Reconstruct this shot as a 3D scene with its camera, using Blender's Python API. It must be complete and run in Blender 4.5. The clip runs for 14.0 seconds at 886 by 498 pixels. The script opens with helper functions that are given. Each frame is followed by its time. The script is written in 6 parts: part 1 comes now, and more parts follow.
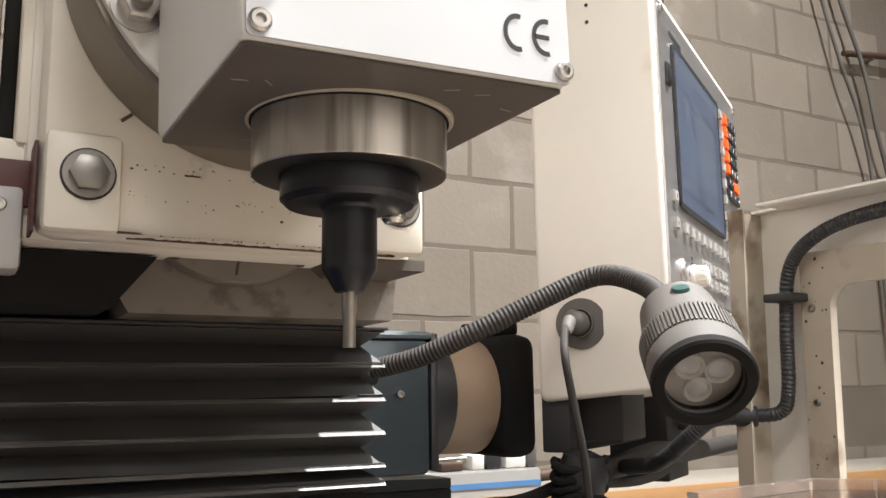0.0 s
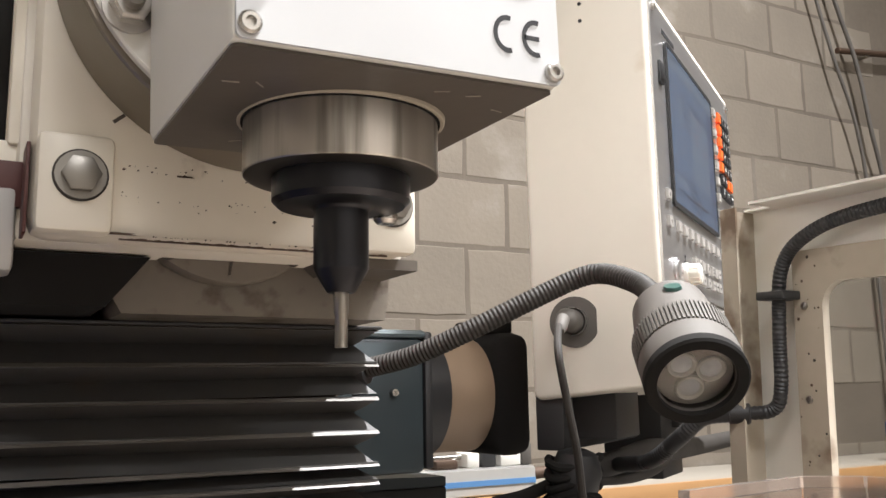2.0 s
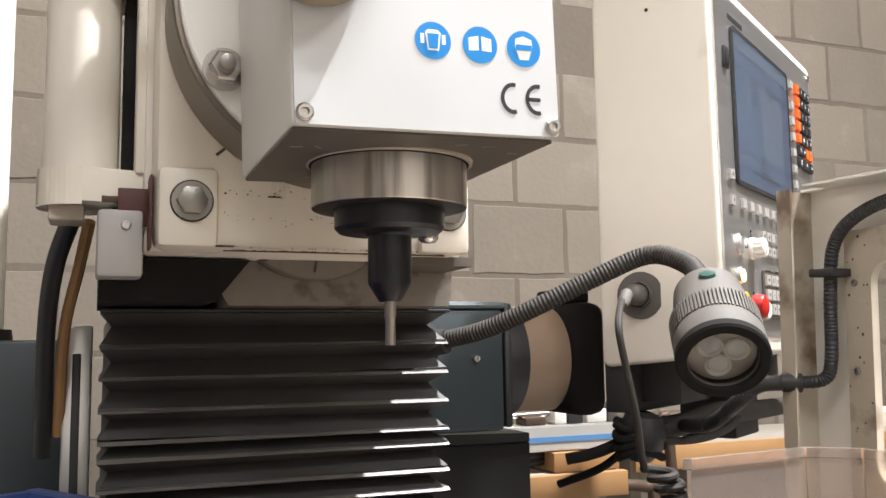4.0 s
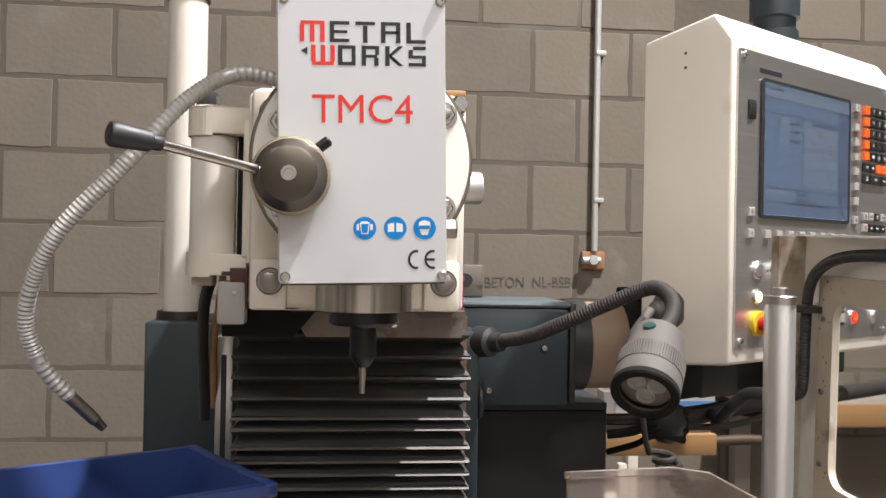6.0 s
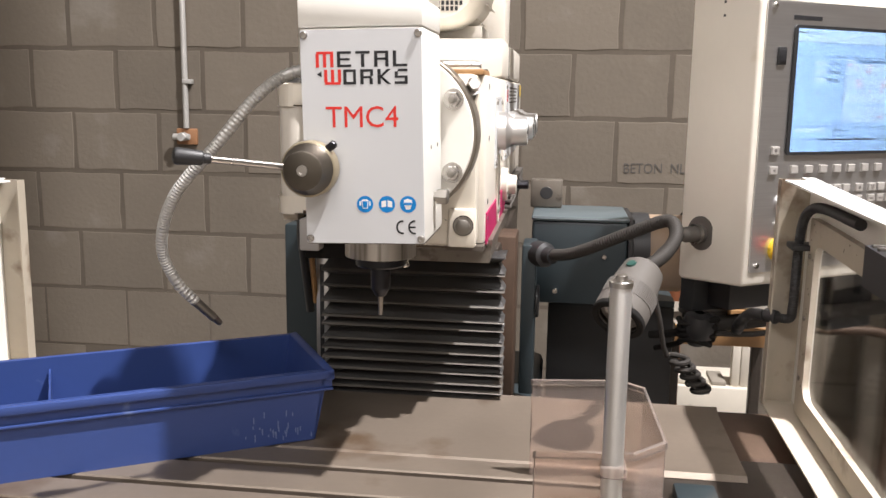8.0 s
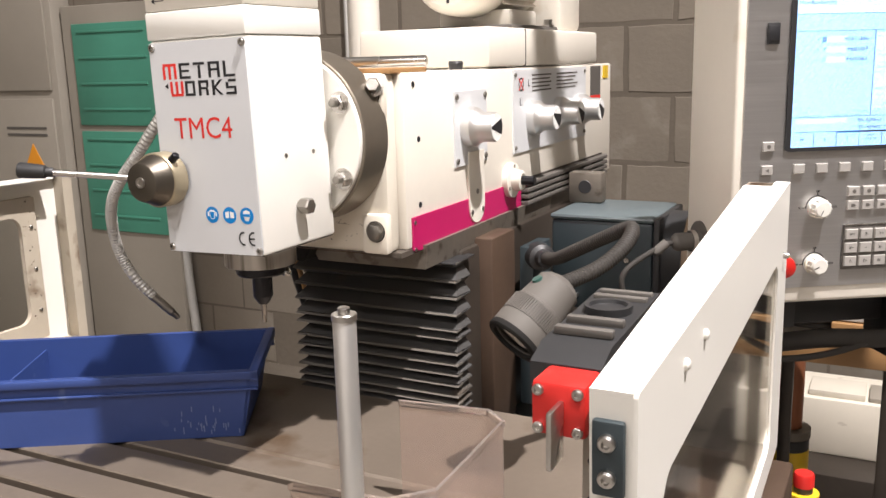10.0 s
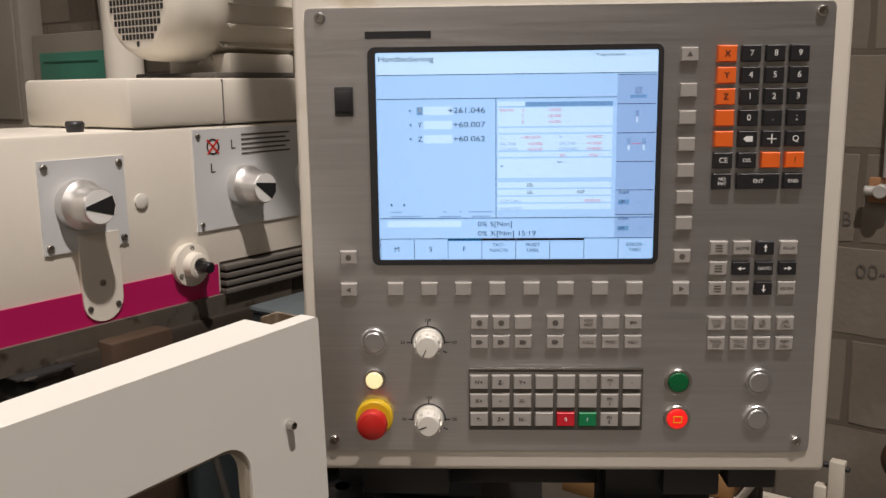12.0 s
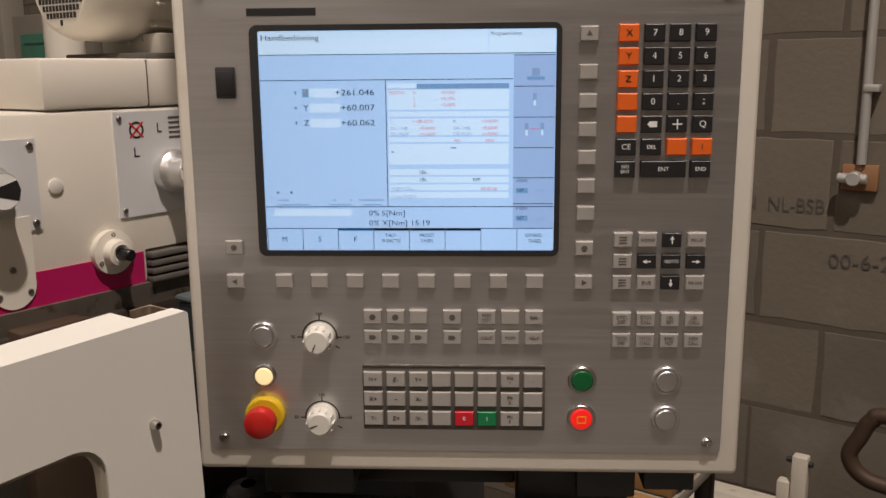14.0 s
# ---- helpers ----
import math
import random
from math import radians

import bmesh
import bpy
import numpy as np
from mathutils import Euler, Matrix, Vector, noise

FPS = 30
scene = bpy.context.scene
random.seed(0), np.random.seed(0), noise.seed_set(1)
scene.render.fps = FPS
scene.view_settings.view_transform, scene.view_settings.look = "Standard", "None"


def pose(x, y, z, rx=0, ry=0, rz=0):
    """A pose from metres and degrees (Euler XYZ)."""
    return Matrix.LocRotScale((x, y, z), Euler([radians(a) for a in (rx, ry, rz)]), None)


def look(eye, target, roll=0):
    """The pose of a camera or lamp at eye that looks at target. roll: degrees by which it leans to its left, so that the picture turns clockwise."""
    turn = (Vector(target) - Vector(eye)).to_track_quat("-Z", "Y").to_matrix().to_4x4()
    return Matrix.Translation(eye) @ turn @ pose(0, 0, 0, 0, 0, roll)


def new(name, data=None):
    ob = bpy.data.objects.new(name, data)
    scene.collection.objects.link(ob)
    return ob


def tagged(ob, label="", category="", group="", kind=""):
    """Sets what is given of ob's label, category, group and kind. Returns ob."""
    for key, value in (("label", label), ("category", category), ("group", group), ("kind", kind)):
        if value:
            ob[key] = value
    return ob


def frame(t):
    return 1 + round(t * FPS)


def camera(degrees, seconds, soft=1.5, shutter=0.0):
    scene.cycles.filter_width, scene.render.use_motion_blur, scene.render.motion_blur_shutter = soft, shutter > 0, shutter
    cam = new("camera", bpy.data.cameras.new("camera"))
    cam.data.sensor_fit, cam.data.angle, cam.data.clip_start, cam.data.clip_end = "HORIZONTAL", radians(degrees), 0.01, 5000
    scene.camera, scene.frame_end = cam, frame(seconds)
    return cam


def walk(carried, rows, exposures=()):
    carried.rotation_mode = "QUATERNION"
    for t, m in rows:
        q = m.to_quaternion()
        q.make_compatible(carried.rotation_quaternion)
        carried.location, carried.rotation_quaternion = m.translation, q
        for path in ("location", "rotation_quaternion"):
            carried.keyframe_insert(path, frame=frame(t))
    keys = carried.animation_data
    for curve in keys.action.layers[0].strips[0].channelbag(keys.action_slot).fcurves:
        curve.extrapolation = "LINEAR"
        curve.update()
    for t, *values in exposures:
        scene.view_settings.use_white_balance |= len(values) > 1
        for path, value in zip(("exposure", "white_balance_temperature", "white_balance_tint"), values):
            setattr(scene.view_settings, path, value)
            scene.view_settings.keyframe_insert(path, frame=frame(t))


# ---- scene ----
cam = camera(53.0, 14.0)
PATH = [
    (0, (0.074, 0.03, 1.178), (1.025, 1.759, 1.505), -0.8),
    (0.5, (0.07, 0.035, 1.176), (1.03, 1.759, 1.502), -0.9),
    (1, (0.074, 0.036, 1.178), (1.033, 1.76, 1.504), -0.9),
    (1.5, (0.075, 0.034, 1.178), (1.037, 1.757, 1.503), -0.8),
    (2, (0.075, 0.027, 1.179), (1.035, 1.752, 1.501), -1.0),
    (2.5, (0.07, 0.004, 1.191), (1.026, 1.734, 1.496), -0.9),
    (3, (0.066, -0.048, 1.212), (0.978, 1.714, 1.468), -0.7),
    (3.5, (0.075, -0.088, 1.21), (0.922, 1.71, 1.43), -0.8),
    (4, (0.069, -0.104, 1.204), (0.803, 1.744, 1.418), -0.8),
    (4.2, (0.062, -0.11, 1.204), (0.769, 1.749, 1.418), -0.6),
    (6.3, (0.259, -0.597, 1.404), (0.407, 1.397, 1.366), 1.2),
    (6.5, (0.273, -0.645, 1.432), (0.378, 1.351, 1.361), 1.3),
    (7, (0.316, -0.784, 1.467), (0.349, 1.207, 1.276), 1.4),
    (7.2, (0.348, -0.825, 1.485), (0.337, 1.16, 1.239), 1.3),
    (9.3, (0.841, -0.735, 1.57), (0.178, 1.111, 1.178), -0.3),
    (9.5, (0.891, -0.688, 1.576), (0.179, 1.138, 1.174), -0.6),
    (10, (1.09, -0.561, 1.582), (0.196, 1.179, 1.17), -1.5),
    (10.5, (1.227, -0.412, 1.588), (0.205, 1.252, 1.154), -1.9),
    (11, (1.32, -0.193, 1.587), (0.235, 1.433, 1.163), -1.4),
    (11.5, (1.433, 0.013, 1.597), (0.306, 1.624, 1.23), -1.4),
    (12, (1.564, 0.167, 1.626), (0.424, 1.771, 1.267), -0.7),
    (12.5, (1.623, 0.27, 1.627), (0.483, 1.877, 1.282), -0.2),
    (13, (1.629, 0.288, 1.624), (0.48, 1.886, 1.268), -0.2),
    (13.5, (1.633, 0.284, 1.623), (0.483, 1.876, 1.246), -0.3),
    (14, (1.637, 0.283, 1.622), (0.482, 1.869, 1.228), -0.5),
]
EXPOSURES = [(0, 0.64, 5900, 10), (4, 0.6, 5900, 10), (6.3, -0.04, 5980, 13), (9.3, -0.03, 6150, 14), (10.3, -0.15, 6250, 15), (11, -0.5, 6400, 16), (11.5, -0.98, 6500, 16), (12.2, -1.52, 6600, 15), (13, -1.58, 6650, 16), (14, -1.6, 6950, 18)]
walk(cam, [(t, look(eye, target, roll)) for t, eye, target, roll in PATH], EXPOSURES)

# ---- light ----
world = bpy.data.worlds.new("workshop_air")
world.use_nodes = True
world.node_tree.nodes["Background"].inputs[0].default_value = (1.0, 0.96, 0.9, 1)
world.node_tree.nodes["Background"].inputs[1].default_value = 0.16
scene.world = world


def area_lamp(name, eye, target, size_x, size_y, watts, colour, spread=180):
    data = bpy.data.lights.new(name, "AREA")
    data.shape, data.size, data.size_y, data.energy, data.color = "RECTANGLE", size_x, size_y, watts, colour
    data.spread = radians(spread)
    ob = new(name, data)
    ob.matrix_world = look(eye, target)
    return ob


KEY = (2.65, -0.12, 6.8)
WARM = (1.0, 0.935, 0.86)
area_lamp("bay_lamp_light", KEY, (0.3, 0.45, 1.3), 0.15, 0.15, 510, WARM, 118)
# unseen fill lamps, placed and powered to brighten front faces and panel reflections
FILL_LAMPS = ((0.2, -1.9, 3.6, 36), (-2.4, -2.2, 5.8, 50), (3.2, -3.5, 5.2, 120), (0.6, -3.8, 5.8, 70))
for px, py, pz, watts in FILL_LAMPS:
    area_lamp("fill_light", (px, py, pz - 0.03), (px, py, 0), 1.4, 0.2, watts, WARM)


# ---- materials ----
def mat(name, colour, rough=0.5, metal=0.0, vary=0.12, scale=6.0, grain=60.0, bump=0.05, stain=None, stain_at=0.62, stain_scale=3.0, coat=0.0,
        piece=0.0, stretch=(1, 1, 1)):
    """Base colour with two scales of variation, optional stains and fine relief."""
    m = bpy.data.materials.new(name)
    m.use_nodes = True
    nt = m.node_tree
    b = nt.nodes["Principled BSDF"]
    co = nt.nodes.new("ShaderNodeTexCoord")
    mp = nt.nodes.new("ShaderNodeMapping")
    mp.inputs["Scale"].default_value = stretch
    nt.links.new(co.outputs["Object"], mp.inputs[0])
    if piece:
        place = nt.nodes.new("ShaderNodeObjectInfo")
        nt.links.new(place.outputs["Location"], mp.inputs["Location"])

    def tex(s, detail=4.0):
        n = nt.nodes.new("ShaderNodeTexNoise")
        n.inputs["Scale"].default_value, n.inputs["Detail"].default_value = s, detail
        nt.links.new(mp.outputs[0], n.inputs["Vector"])
        return n.outputs["Fac"]

    def mixed(fac, a, c):
        n = nt.nodes.new("ShaderNodeMix")
        n.data_type = "RGBA"
        if isinstance(fac, float):
            n.inputs[0].default_value = fac
        else:
            nt.links.new(fac, n.inputs[0])
        for k, v in ((6, a), (7, c)):
            if isinstance(v, tuple):
                n.inputs[k].default_value = (*v[:3], 1)
            else:
                nt.links.new(v, n.inputs[k])
        return n.outputs[2]

    lo = tuple(c * (1 - vary) for c in colour)
    hi = tuple(min(1, c * (1 + vary)) for c in colour)
    big = tex(scale)
    fine = tex(grain, 6.0)
    out = mixed(big, lo, hi)
    out = mixed(fine, out, mixed(0.5, out, lo))
    if piece:
        info = nt.nodes.new("ShaderNodeObjectInfo")
        out = mixed(info.outputs["Random"], out, mixed(piece, out, tuple(c * 1.35 for c in colour)))
    if stain:
        r = nt.nodes.new("ShaderNodeValToRGB")
        r.color_ramp.elements[0].position, r.color_ramp.elements[1].position = stain_at, stain_at + 0.12
        nt.links.new(tex(stain_scale, 8.0), r.inputs[0])
        out = mixed(r.outputs[0], out, stain)
    nt.links.new(out, b.inputs["Base Color"])
    rr = nt.nodes.new("ShaderNodeMapRange")
    rr.inputs["To Min"].default_value, rr.inputs["To Max"].default_value = max(0.03, rough - 0.1), min(1, rough + 0.1)
    nt.links.new(big, rr.inputs[0])
    nt.links.new(rr.outputs[0], b.inputs["Roughness"])
    b.inputs["Metallic"].default_value = metal
    b.inputs["Coat Weight"].default_value = coat
    if bump:
        bu = nt.nodes.new("ShaderNodeBump")
        bu.inputs["Strength"].default_value, bu.inputs["Distance"].default_value = bump, 0.002
        nt.links.new(fine, bu.inputs["Height"])
        nt.links.new(bu.outputs[0], b.inputs["Normal"])
    return m


def glow(name, colour, strength, base=(0.1, 0.1, 0.1)):
    m = bpy.data.materials.new(name)
    m.use_nodes = True
    b = m.node_tree.nodes["Principled BSDF"]
    b.inputs["Base Color"].default_value = (*base, 1)
    b.inputs["Emission Color"].default_value = (*colour, 1)
    b.inputs["Emission Strength"].default_value = strength
    b.inputs["Roughness"].default_value = 0.25
    return m


def clear(name, tint, rough=0.05, weight=1.0, ior=1.15):
    m = bpy.data.materials.new(name)
    m.use_nodes = True
    b = m.node_tree.nodes["Principled BSDF"]
    b.inputs["Base Color"].default_value = (*tint, 1)
    b.inputs["Transmission Weight"].default_value = weight
    b.inputs["Roughness"].default_value, b.inputs["IOR"].default_value = rough, ior
    return m


CREAM = mat("cream_paint", (0.74, 0.695, 0.61), 0.42, vary=0.08, scale=4, bump=0.05, stain=(0.5, 0.4, 0.26), stain_at=0.66, stain_scale=6)
OLDCREAM = mat("dirty_cream_paint", (0.74, 0.685, 0.58), 0.45, vary=0.08, scale=9, bump=0.08, stain=(0.2, 0.14, 0.08), stain_at=0.66, stain_scale=14)
WHITE = mat("white_enamel", (0.8, 0.78, 0.72), 0.4, vary=0.04, bump=0.03, stain=(0.5, 0.42, 0.3), stain_at=0.75, stain_scale=6)
PLATE = mat("silver_white_plate", (0.63, 0.64, 0.65), 0.38, vary=0.03, bump=0.02)
STEEL = mat("bright_steel", (0.56, 0.54, 0.51), 0.28, 1.0, vary=0.1, scale=10, bump=0.03)
DULL = mat("dull_grey_steel", (0.33, 0.31, 0.28), 0.45, 1.0, vary=0.2, scale=8, bump=0.06)
BROWNED = mat("browned_ring_steel", (0.23, 0.2, 0.16), 0.42, 0.8, vary=0.25, scale=14, bump=0.06)
BRUSHED = mat("brushed_steel_face", (0.69, 0.685, 0.685), 0.34, 0.92, vary=0.14, scale=3, grain=14, bump=0.1, stretch=(2, 2, 110))
BLACKOX = mat("black_oxide_steel", (0.03, 0.03, 0.034), 0.32, 0.7, vary=0.2, bump=0.04)
RUBBER = mat("black_bellows_fabric", (0.06, 0.058, 0.056), 0.5, vary=0.3, scale=12, bump=0.12, stain=(0.07, 0.055, 0.04), stain_at=0.6, stain_scale=9)
FOLD = mat("worn_fold_edge", (0.125, 0.113, 0.098), 0.38, vary=0.25, scale=20)
BLACKP = mat("black_plastic", (0.025, 0.025, 0.026), 0.45, vary=0.2)
GREYP = mat("dusty_grey_plastic", (0.1, 0.09, 0.079), 0.7, vary=0.2, scale=14, bump=0.1)
HOSE = mat("grey_ribbed_hose", (0.038, 0.034, 0.03), 0.65, vary=0.25, scale=14)
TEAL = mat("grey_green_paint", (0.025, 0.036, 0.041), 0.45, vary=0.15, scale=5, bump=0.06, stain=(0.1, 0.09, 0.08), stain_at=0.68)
# paler copy of the grey-green, on the gearbox's top only
TEALTOP = mat("paler_grey_green", (0.095, 0.118, 0.125), 0.42, vary=0.12, scale=7, stain=(0.12, 0.1, 0.08), stain_at=0.62)
PINK = mat("magenta_sheet", (0.45, 0.007, 0.1), 0.45, vary=0.08, scale=8)
BLUE = mat("blue_plastic_bin", (0.032, 0.062, 0.215), 0.45, vary=0.14, scale=5, bump=0.03, stain=(0.12, 0.16, 0.3), stain_at=0.68, stain_scale=18)
IRON = mat("cast_iron_table", (0.205, 0.168, 0.132), 0.48, 0.45, vary=0.2, scale=7, grain=90, bump=0.1, stain=(0.12, 0.08, 0.05), stain_at=0.6, stain_scale=6)
RUST = mat("rusty_brown_iron", (0.088, 0.055, 0.036), 0.6, 0.35, vary=0.35, scale=9, bump=0.2)
COPPER = mat("coppered_post", (0.3, 0.11, 0.05), 0.5, 0.4, vary=0.3, scale=8, bump=0.15)
OILY = mat("oily_dark_iron", (0.05, 0.04, 0.032), 0.4, 0.3, vary=0.4, scale=9, bump=0.1)
CASTING = mat("bare_grey_casting", (0.2, 0.175, 0.145), 0.5, 0.5, vary=0.3, scale=14, bump=0.25, stain=(0.08, 0.062, 0.045), stain_at=0.56, stain_scale=30)
BLOCK = mat("grey_concrete_block", (0.168, 0.143, 0.112), 0.9, vary=0.25, scale=5, grain=60, bump=0.7, piece=0.5, stain=(0.22, 0.195, 0.162), stain_at=0.6, stain_scale=5)
MORTAR = mat("mortar", (0.128, 0.106, 0.081), 0.95, vary=0.35, scale=3, grain=40, bump=0.8, stain=(0.17, 0.15, 0.125), stain_at=0.6, stain_scale=2)
CONCRETE = mat("concrete_floor", (0.22, 0.2, 0.175), 0.7, vary=0.2, scale=2, bump=0.2, stain=(0.08, 0.07, 0.06), stain_at=0.6, stain_scale=1.5)
BOUNCEWALL = mat("bounce_wall_paint", (0.62, 0.58, 0.52), 0.75, vary=0.08, scale=2, bump=0.1)
CEIL = mat("sheet_ceiling", (0.5, 0.48, 0.44), 0.7, vary=0.08)
GALV = mat("galvanised_conduit", (0.55, 0.54, 0.51), 0.42, 0.3, vary=0.15)
BRASSBOX = mat("brown_box", (0.34, 0.17, 0.08), 0.6, vary=0.2)
RED = mat("red_plastic", (0.55, 0.02, 0.015), 0.38, vary=0.06)
YELLOW = mat("yellow_plastic", (0.75, 0.5, 0.02), 0.4, vary=0.06)
PALEINK = glow("pale_screen_ink", (0.2, 0.36, 0.66), 2.4)
ROSEINK = glow("rose_screen_ink", (0.9, 0.22, 0.34), 1.7)
CYANINK = glow("cyan_screen_light", (0.16, 0.42, 0.8), 1.9)
# upright streaks: turning marks, plus the steel's reflections put into the colour
TURNED = mat("reflection_streaked_steel", (0.6, 0.56, 0.51), 0.34, 0.95, vary=0.45, scale=55, grain=70, bump=0.03, stain=(0.22, 0.2, 0.17), stain_at=0.5, stain_scale=48, stretch=(1, 1, 0.05))
# the nose's bottom face is a darker steel tone than its side
NOSEBASE = mat("dark_steel_base", (0.1, 0.094, 0.086), 0.34, 0.9, vary=0.2, scale=14, bump=0.03)
TAN = mat("tan_lacquer_band", (0.3, 0.215, 0.145), 0.5, vary=0.12, scale=9)
LENSGREY = mat("grey_reflector", (0.33, 0.31, 0.28), 0.35, 0.3, vary=0.15, scale=30)
BRASSY = mat("tarnished_hub_base", (0.42, 0.36, 0.25), 0.4, 0.7, vary=0.2, scale=20, bump=0.04)
HUBDARK = mat("dark_browned_hub", (0.12, 0.105, 0.085), 0.34, 0.85, vary=0.2, scale=14, bump=0.04)
RINGBLACK = mat("black_rubber_ring", (0.016, 0.015, 0.014), 0.85, vary=0.3)
for dry, level in ((RINGBLACK, 0.15), (HOSE, 0.25)):
    dry.node_tree.nodes["Principled BSDF"].inputs["Specular IOR Level"].default_value = level
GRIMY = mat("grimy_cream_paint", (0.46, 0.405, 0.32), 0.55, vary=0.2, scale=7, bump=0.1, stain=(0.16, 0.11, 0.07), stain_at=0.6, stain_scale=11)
# red primer with the shade left of the ram put into its colour
PRIMER = mat("shaded_red_primer", (0.075, 0.021, 0.016), 0.6, vary=0.3, scale=20, bump=0.1)
SCUFF = mat("pale_blue_scuff", (0.17, 0.21, 0.36), 0.6, vary=0.2)
RAILBLUE = mat("pale_blue_stripe", (0.1, 0.24, 0.48), 0.5, vary=0.1)
SWITCHG = mat("dark_green_rubber", (0.025, 0.07, 0.058), 0.3, vary=0.1)
GREEN = mat("green_lens", (0.0, 0.12, 0.035), 0.3, vary=0.06)
KEYGREY = mat("grey_key", (0.36, 0.34, 0.315), 0.5, vary=0.05, bump=0.02)
KEYBLACK = mat("black_key", (0.018, 0.018, 0.02), 0.42, vary=0.1)
KEYORANGE = mat("orange_key", (0.85, 0.14, 0.015), 0.45, vary=0.05)
KEYGREEN = mat("green_key", (0.0, 0.2, 0.07), 0.45, vary=0.05)
KEYRED = mat("red_key", (0.62, 0.015, 0.03), 0.45, vary=0.05)
KNOBW = mat("ivory_knob", (0.72, 0.7, 0.64), 0.4, vary=0.04)
INK = mat("black_ink", (0.012, 0.012, 0.014), 0.6, vary=0.05, bump=0)
REDINK = mat("red_ink", (0.7, 0.03, 0.02), 0.5, vary=0.03, bump=0)
BLUEINK = mat("blue_sticker", (0.0, 0.22, 0.62), 0.4, vary=0.03, bump=0)
WHITEINK = mat("white_ink", (0.85, 0.85, 0.83), 0.5, vary=0.03, bump=0)
GREYINK = mat("grey_ink", (0.1, 0.09, 0.08), 0.7, vary=0.1, bump=0)
WOOD = mat("plywood_edge", (0.36, 0.2, 0.08), 0.55, vary=0.2, scale=5, stretch=(1, 8, 8))
ALU = mat("brushed_aluminium", (0.72, 0.71, 0.69), 0.36, 0.85, vary=0.08, scale=6)
CABGREY = mat("old_grey_cabinet", (0.3, 0.27, 0.225), 0.55, vary=0.1, stain=(0.2, 0.17, 0.13), stain_at=0.66)
CABGREEN = mat("green_panel", (0.07, 0.27, 0.19), 0.4, vary=0.2, scale=4)
SIGN = mat("orange_warning", (0.75, 0.3, 0.02), 0.5, vary=0.03)
PAPER = mat("cream_card", (0.62, 0.57, 0.48), 0.7, vary=0.1, scale=7)
GLASS = clear("scratched_window", (0.86, 0.86, 0.84), 0.04)
TRAYP = clear("pinkish_clear_plastic", (0.86, 0.76, 0.7), 0.1, 0.88, 1.2)
LENSG = clear("lamp_window", (0.9, 0.9, 0.9), 0.05, 1.0, 1.2)
SCREEN = glow("screen_light", (0.36, 0.63, 1.0), 2.7)
SCREENW = glow("screen_pale", (0.5, 0.75, 1.0), 2.9)
SCREENT = glow("screen_shade", (0.28, 0.5, 0.88), 2.4)
# oily metal, darkened further to put the shade under the head into the colour
UNDER = mat("oily_shade_tone", (0.105, 0.089, 0.073), 0.45, 0.2, vary=0.2, scale=9, bump=0.1, stain=(0.08, 0.065, 0.05), stain_at=0.58, stain_scale=12)
# maroon primer, taken darker to hold the shade it stands in
MAROON = mat("shaded_maroon_primer", (0.05, 0.014, 0.011), 0.6, vary=0.35, scale=18, bump=0.15)
LOUVRE = mat("dimming_louvre_tone", (0.13, 0.115, 0.11), 0.4, vary=0.05, bump=0)
LITWHITE = glow("lit_white_lens", (1.0, 0.8, 0.4), 2.2, (0.6, 0.5, 0.3))
LITRED = glow("lit_red_lens", (1.0, 0.012, 0.008), 1.9, (0.4, 0.02, 0.02))

# ---- building helpers ----
SPOT = {}


def thing(name, label, category, at=(0, 0, 0), turn=None, group="", kind=""):
    """An Empty at the base of a thing; its parts hang under it."""
    ob = new(name)
    ob.empty_display_size = 0.02
    m = turn if turn is not None else Matrix.Translation(at)
    ob.matrix_basis = m
    SPOT[ob] = m.copy()
    return tagged(ob, label, category, group, kind)


def smooth(me, angle=35):
    me.shade_smooth()
    me.set_sharp_from_angle(angle=radians(angle))


def part(name, bm, material, parent=None, label="", m=None, soft=True):
    """Links a bmesh, in world or in m's coordinates, as one mesh under parent."""
    inv = SPOT[parent].inverted() if parent else Matrix()
    bm.transform(inv @ m if m is not None else inv)
    bm.normal_update()
    me = bpy.data.meshes.new(name)
    bm.to_mesh(me)
    bm.free()
    for mm in material if isinstance(material, (list, tuple)) else [material]:
        me.materials.append(mm)
    if soft:
        smooth(me)
    ob = new(name, me)
    if parent:
        ob.parent = parent
        SPOT[ob] = SPOT[parent]
    else:
        SPOT[ob] = Matrix()
    if label:
        ob["label"] = label
    return ob


def box(bm, x0, x1, y0, y1, z0, z1, bevel=0.0, seg=2, m=None):
    r = bmesh.ops.create_cube(bm, size=1, matrix=Matrix.Translation(((x0 + x1) / 2, (y0 + y1) / 2, (z0 + z1) / 2)) @ Matrix.Diagonal((x1 - x0, y1 - y0, z1 - z0, 1)))
    vs = r["verts"]
    if bevel:
        es = list({e for v in vs for e in v.link_edges})
        q = bmesh.ops.bevel(bm, geom=es, offset=bevel, segments=seg, affect="EDGES", profile=0.5)
        vs = list({v for f in q["faces"] for v in f.verts} | {v for v in vs if v.is_valid})
    if m is not None:
        bmesh.ops.transform(bm, matrix=m, verts=[v for v in vs if v.is_valid])
    return vs


def B(x0, x1, y0, y1, z0, z1, bevel=0.0, seg=2):
    bm = bmesh.new()
    box(bm, x0, x1, y0, y1, z0, z1, bevel, seg)
    return bm


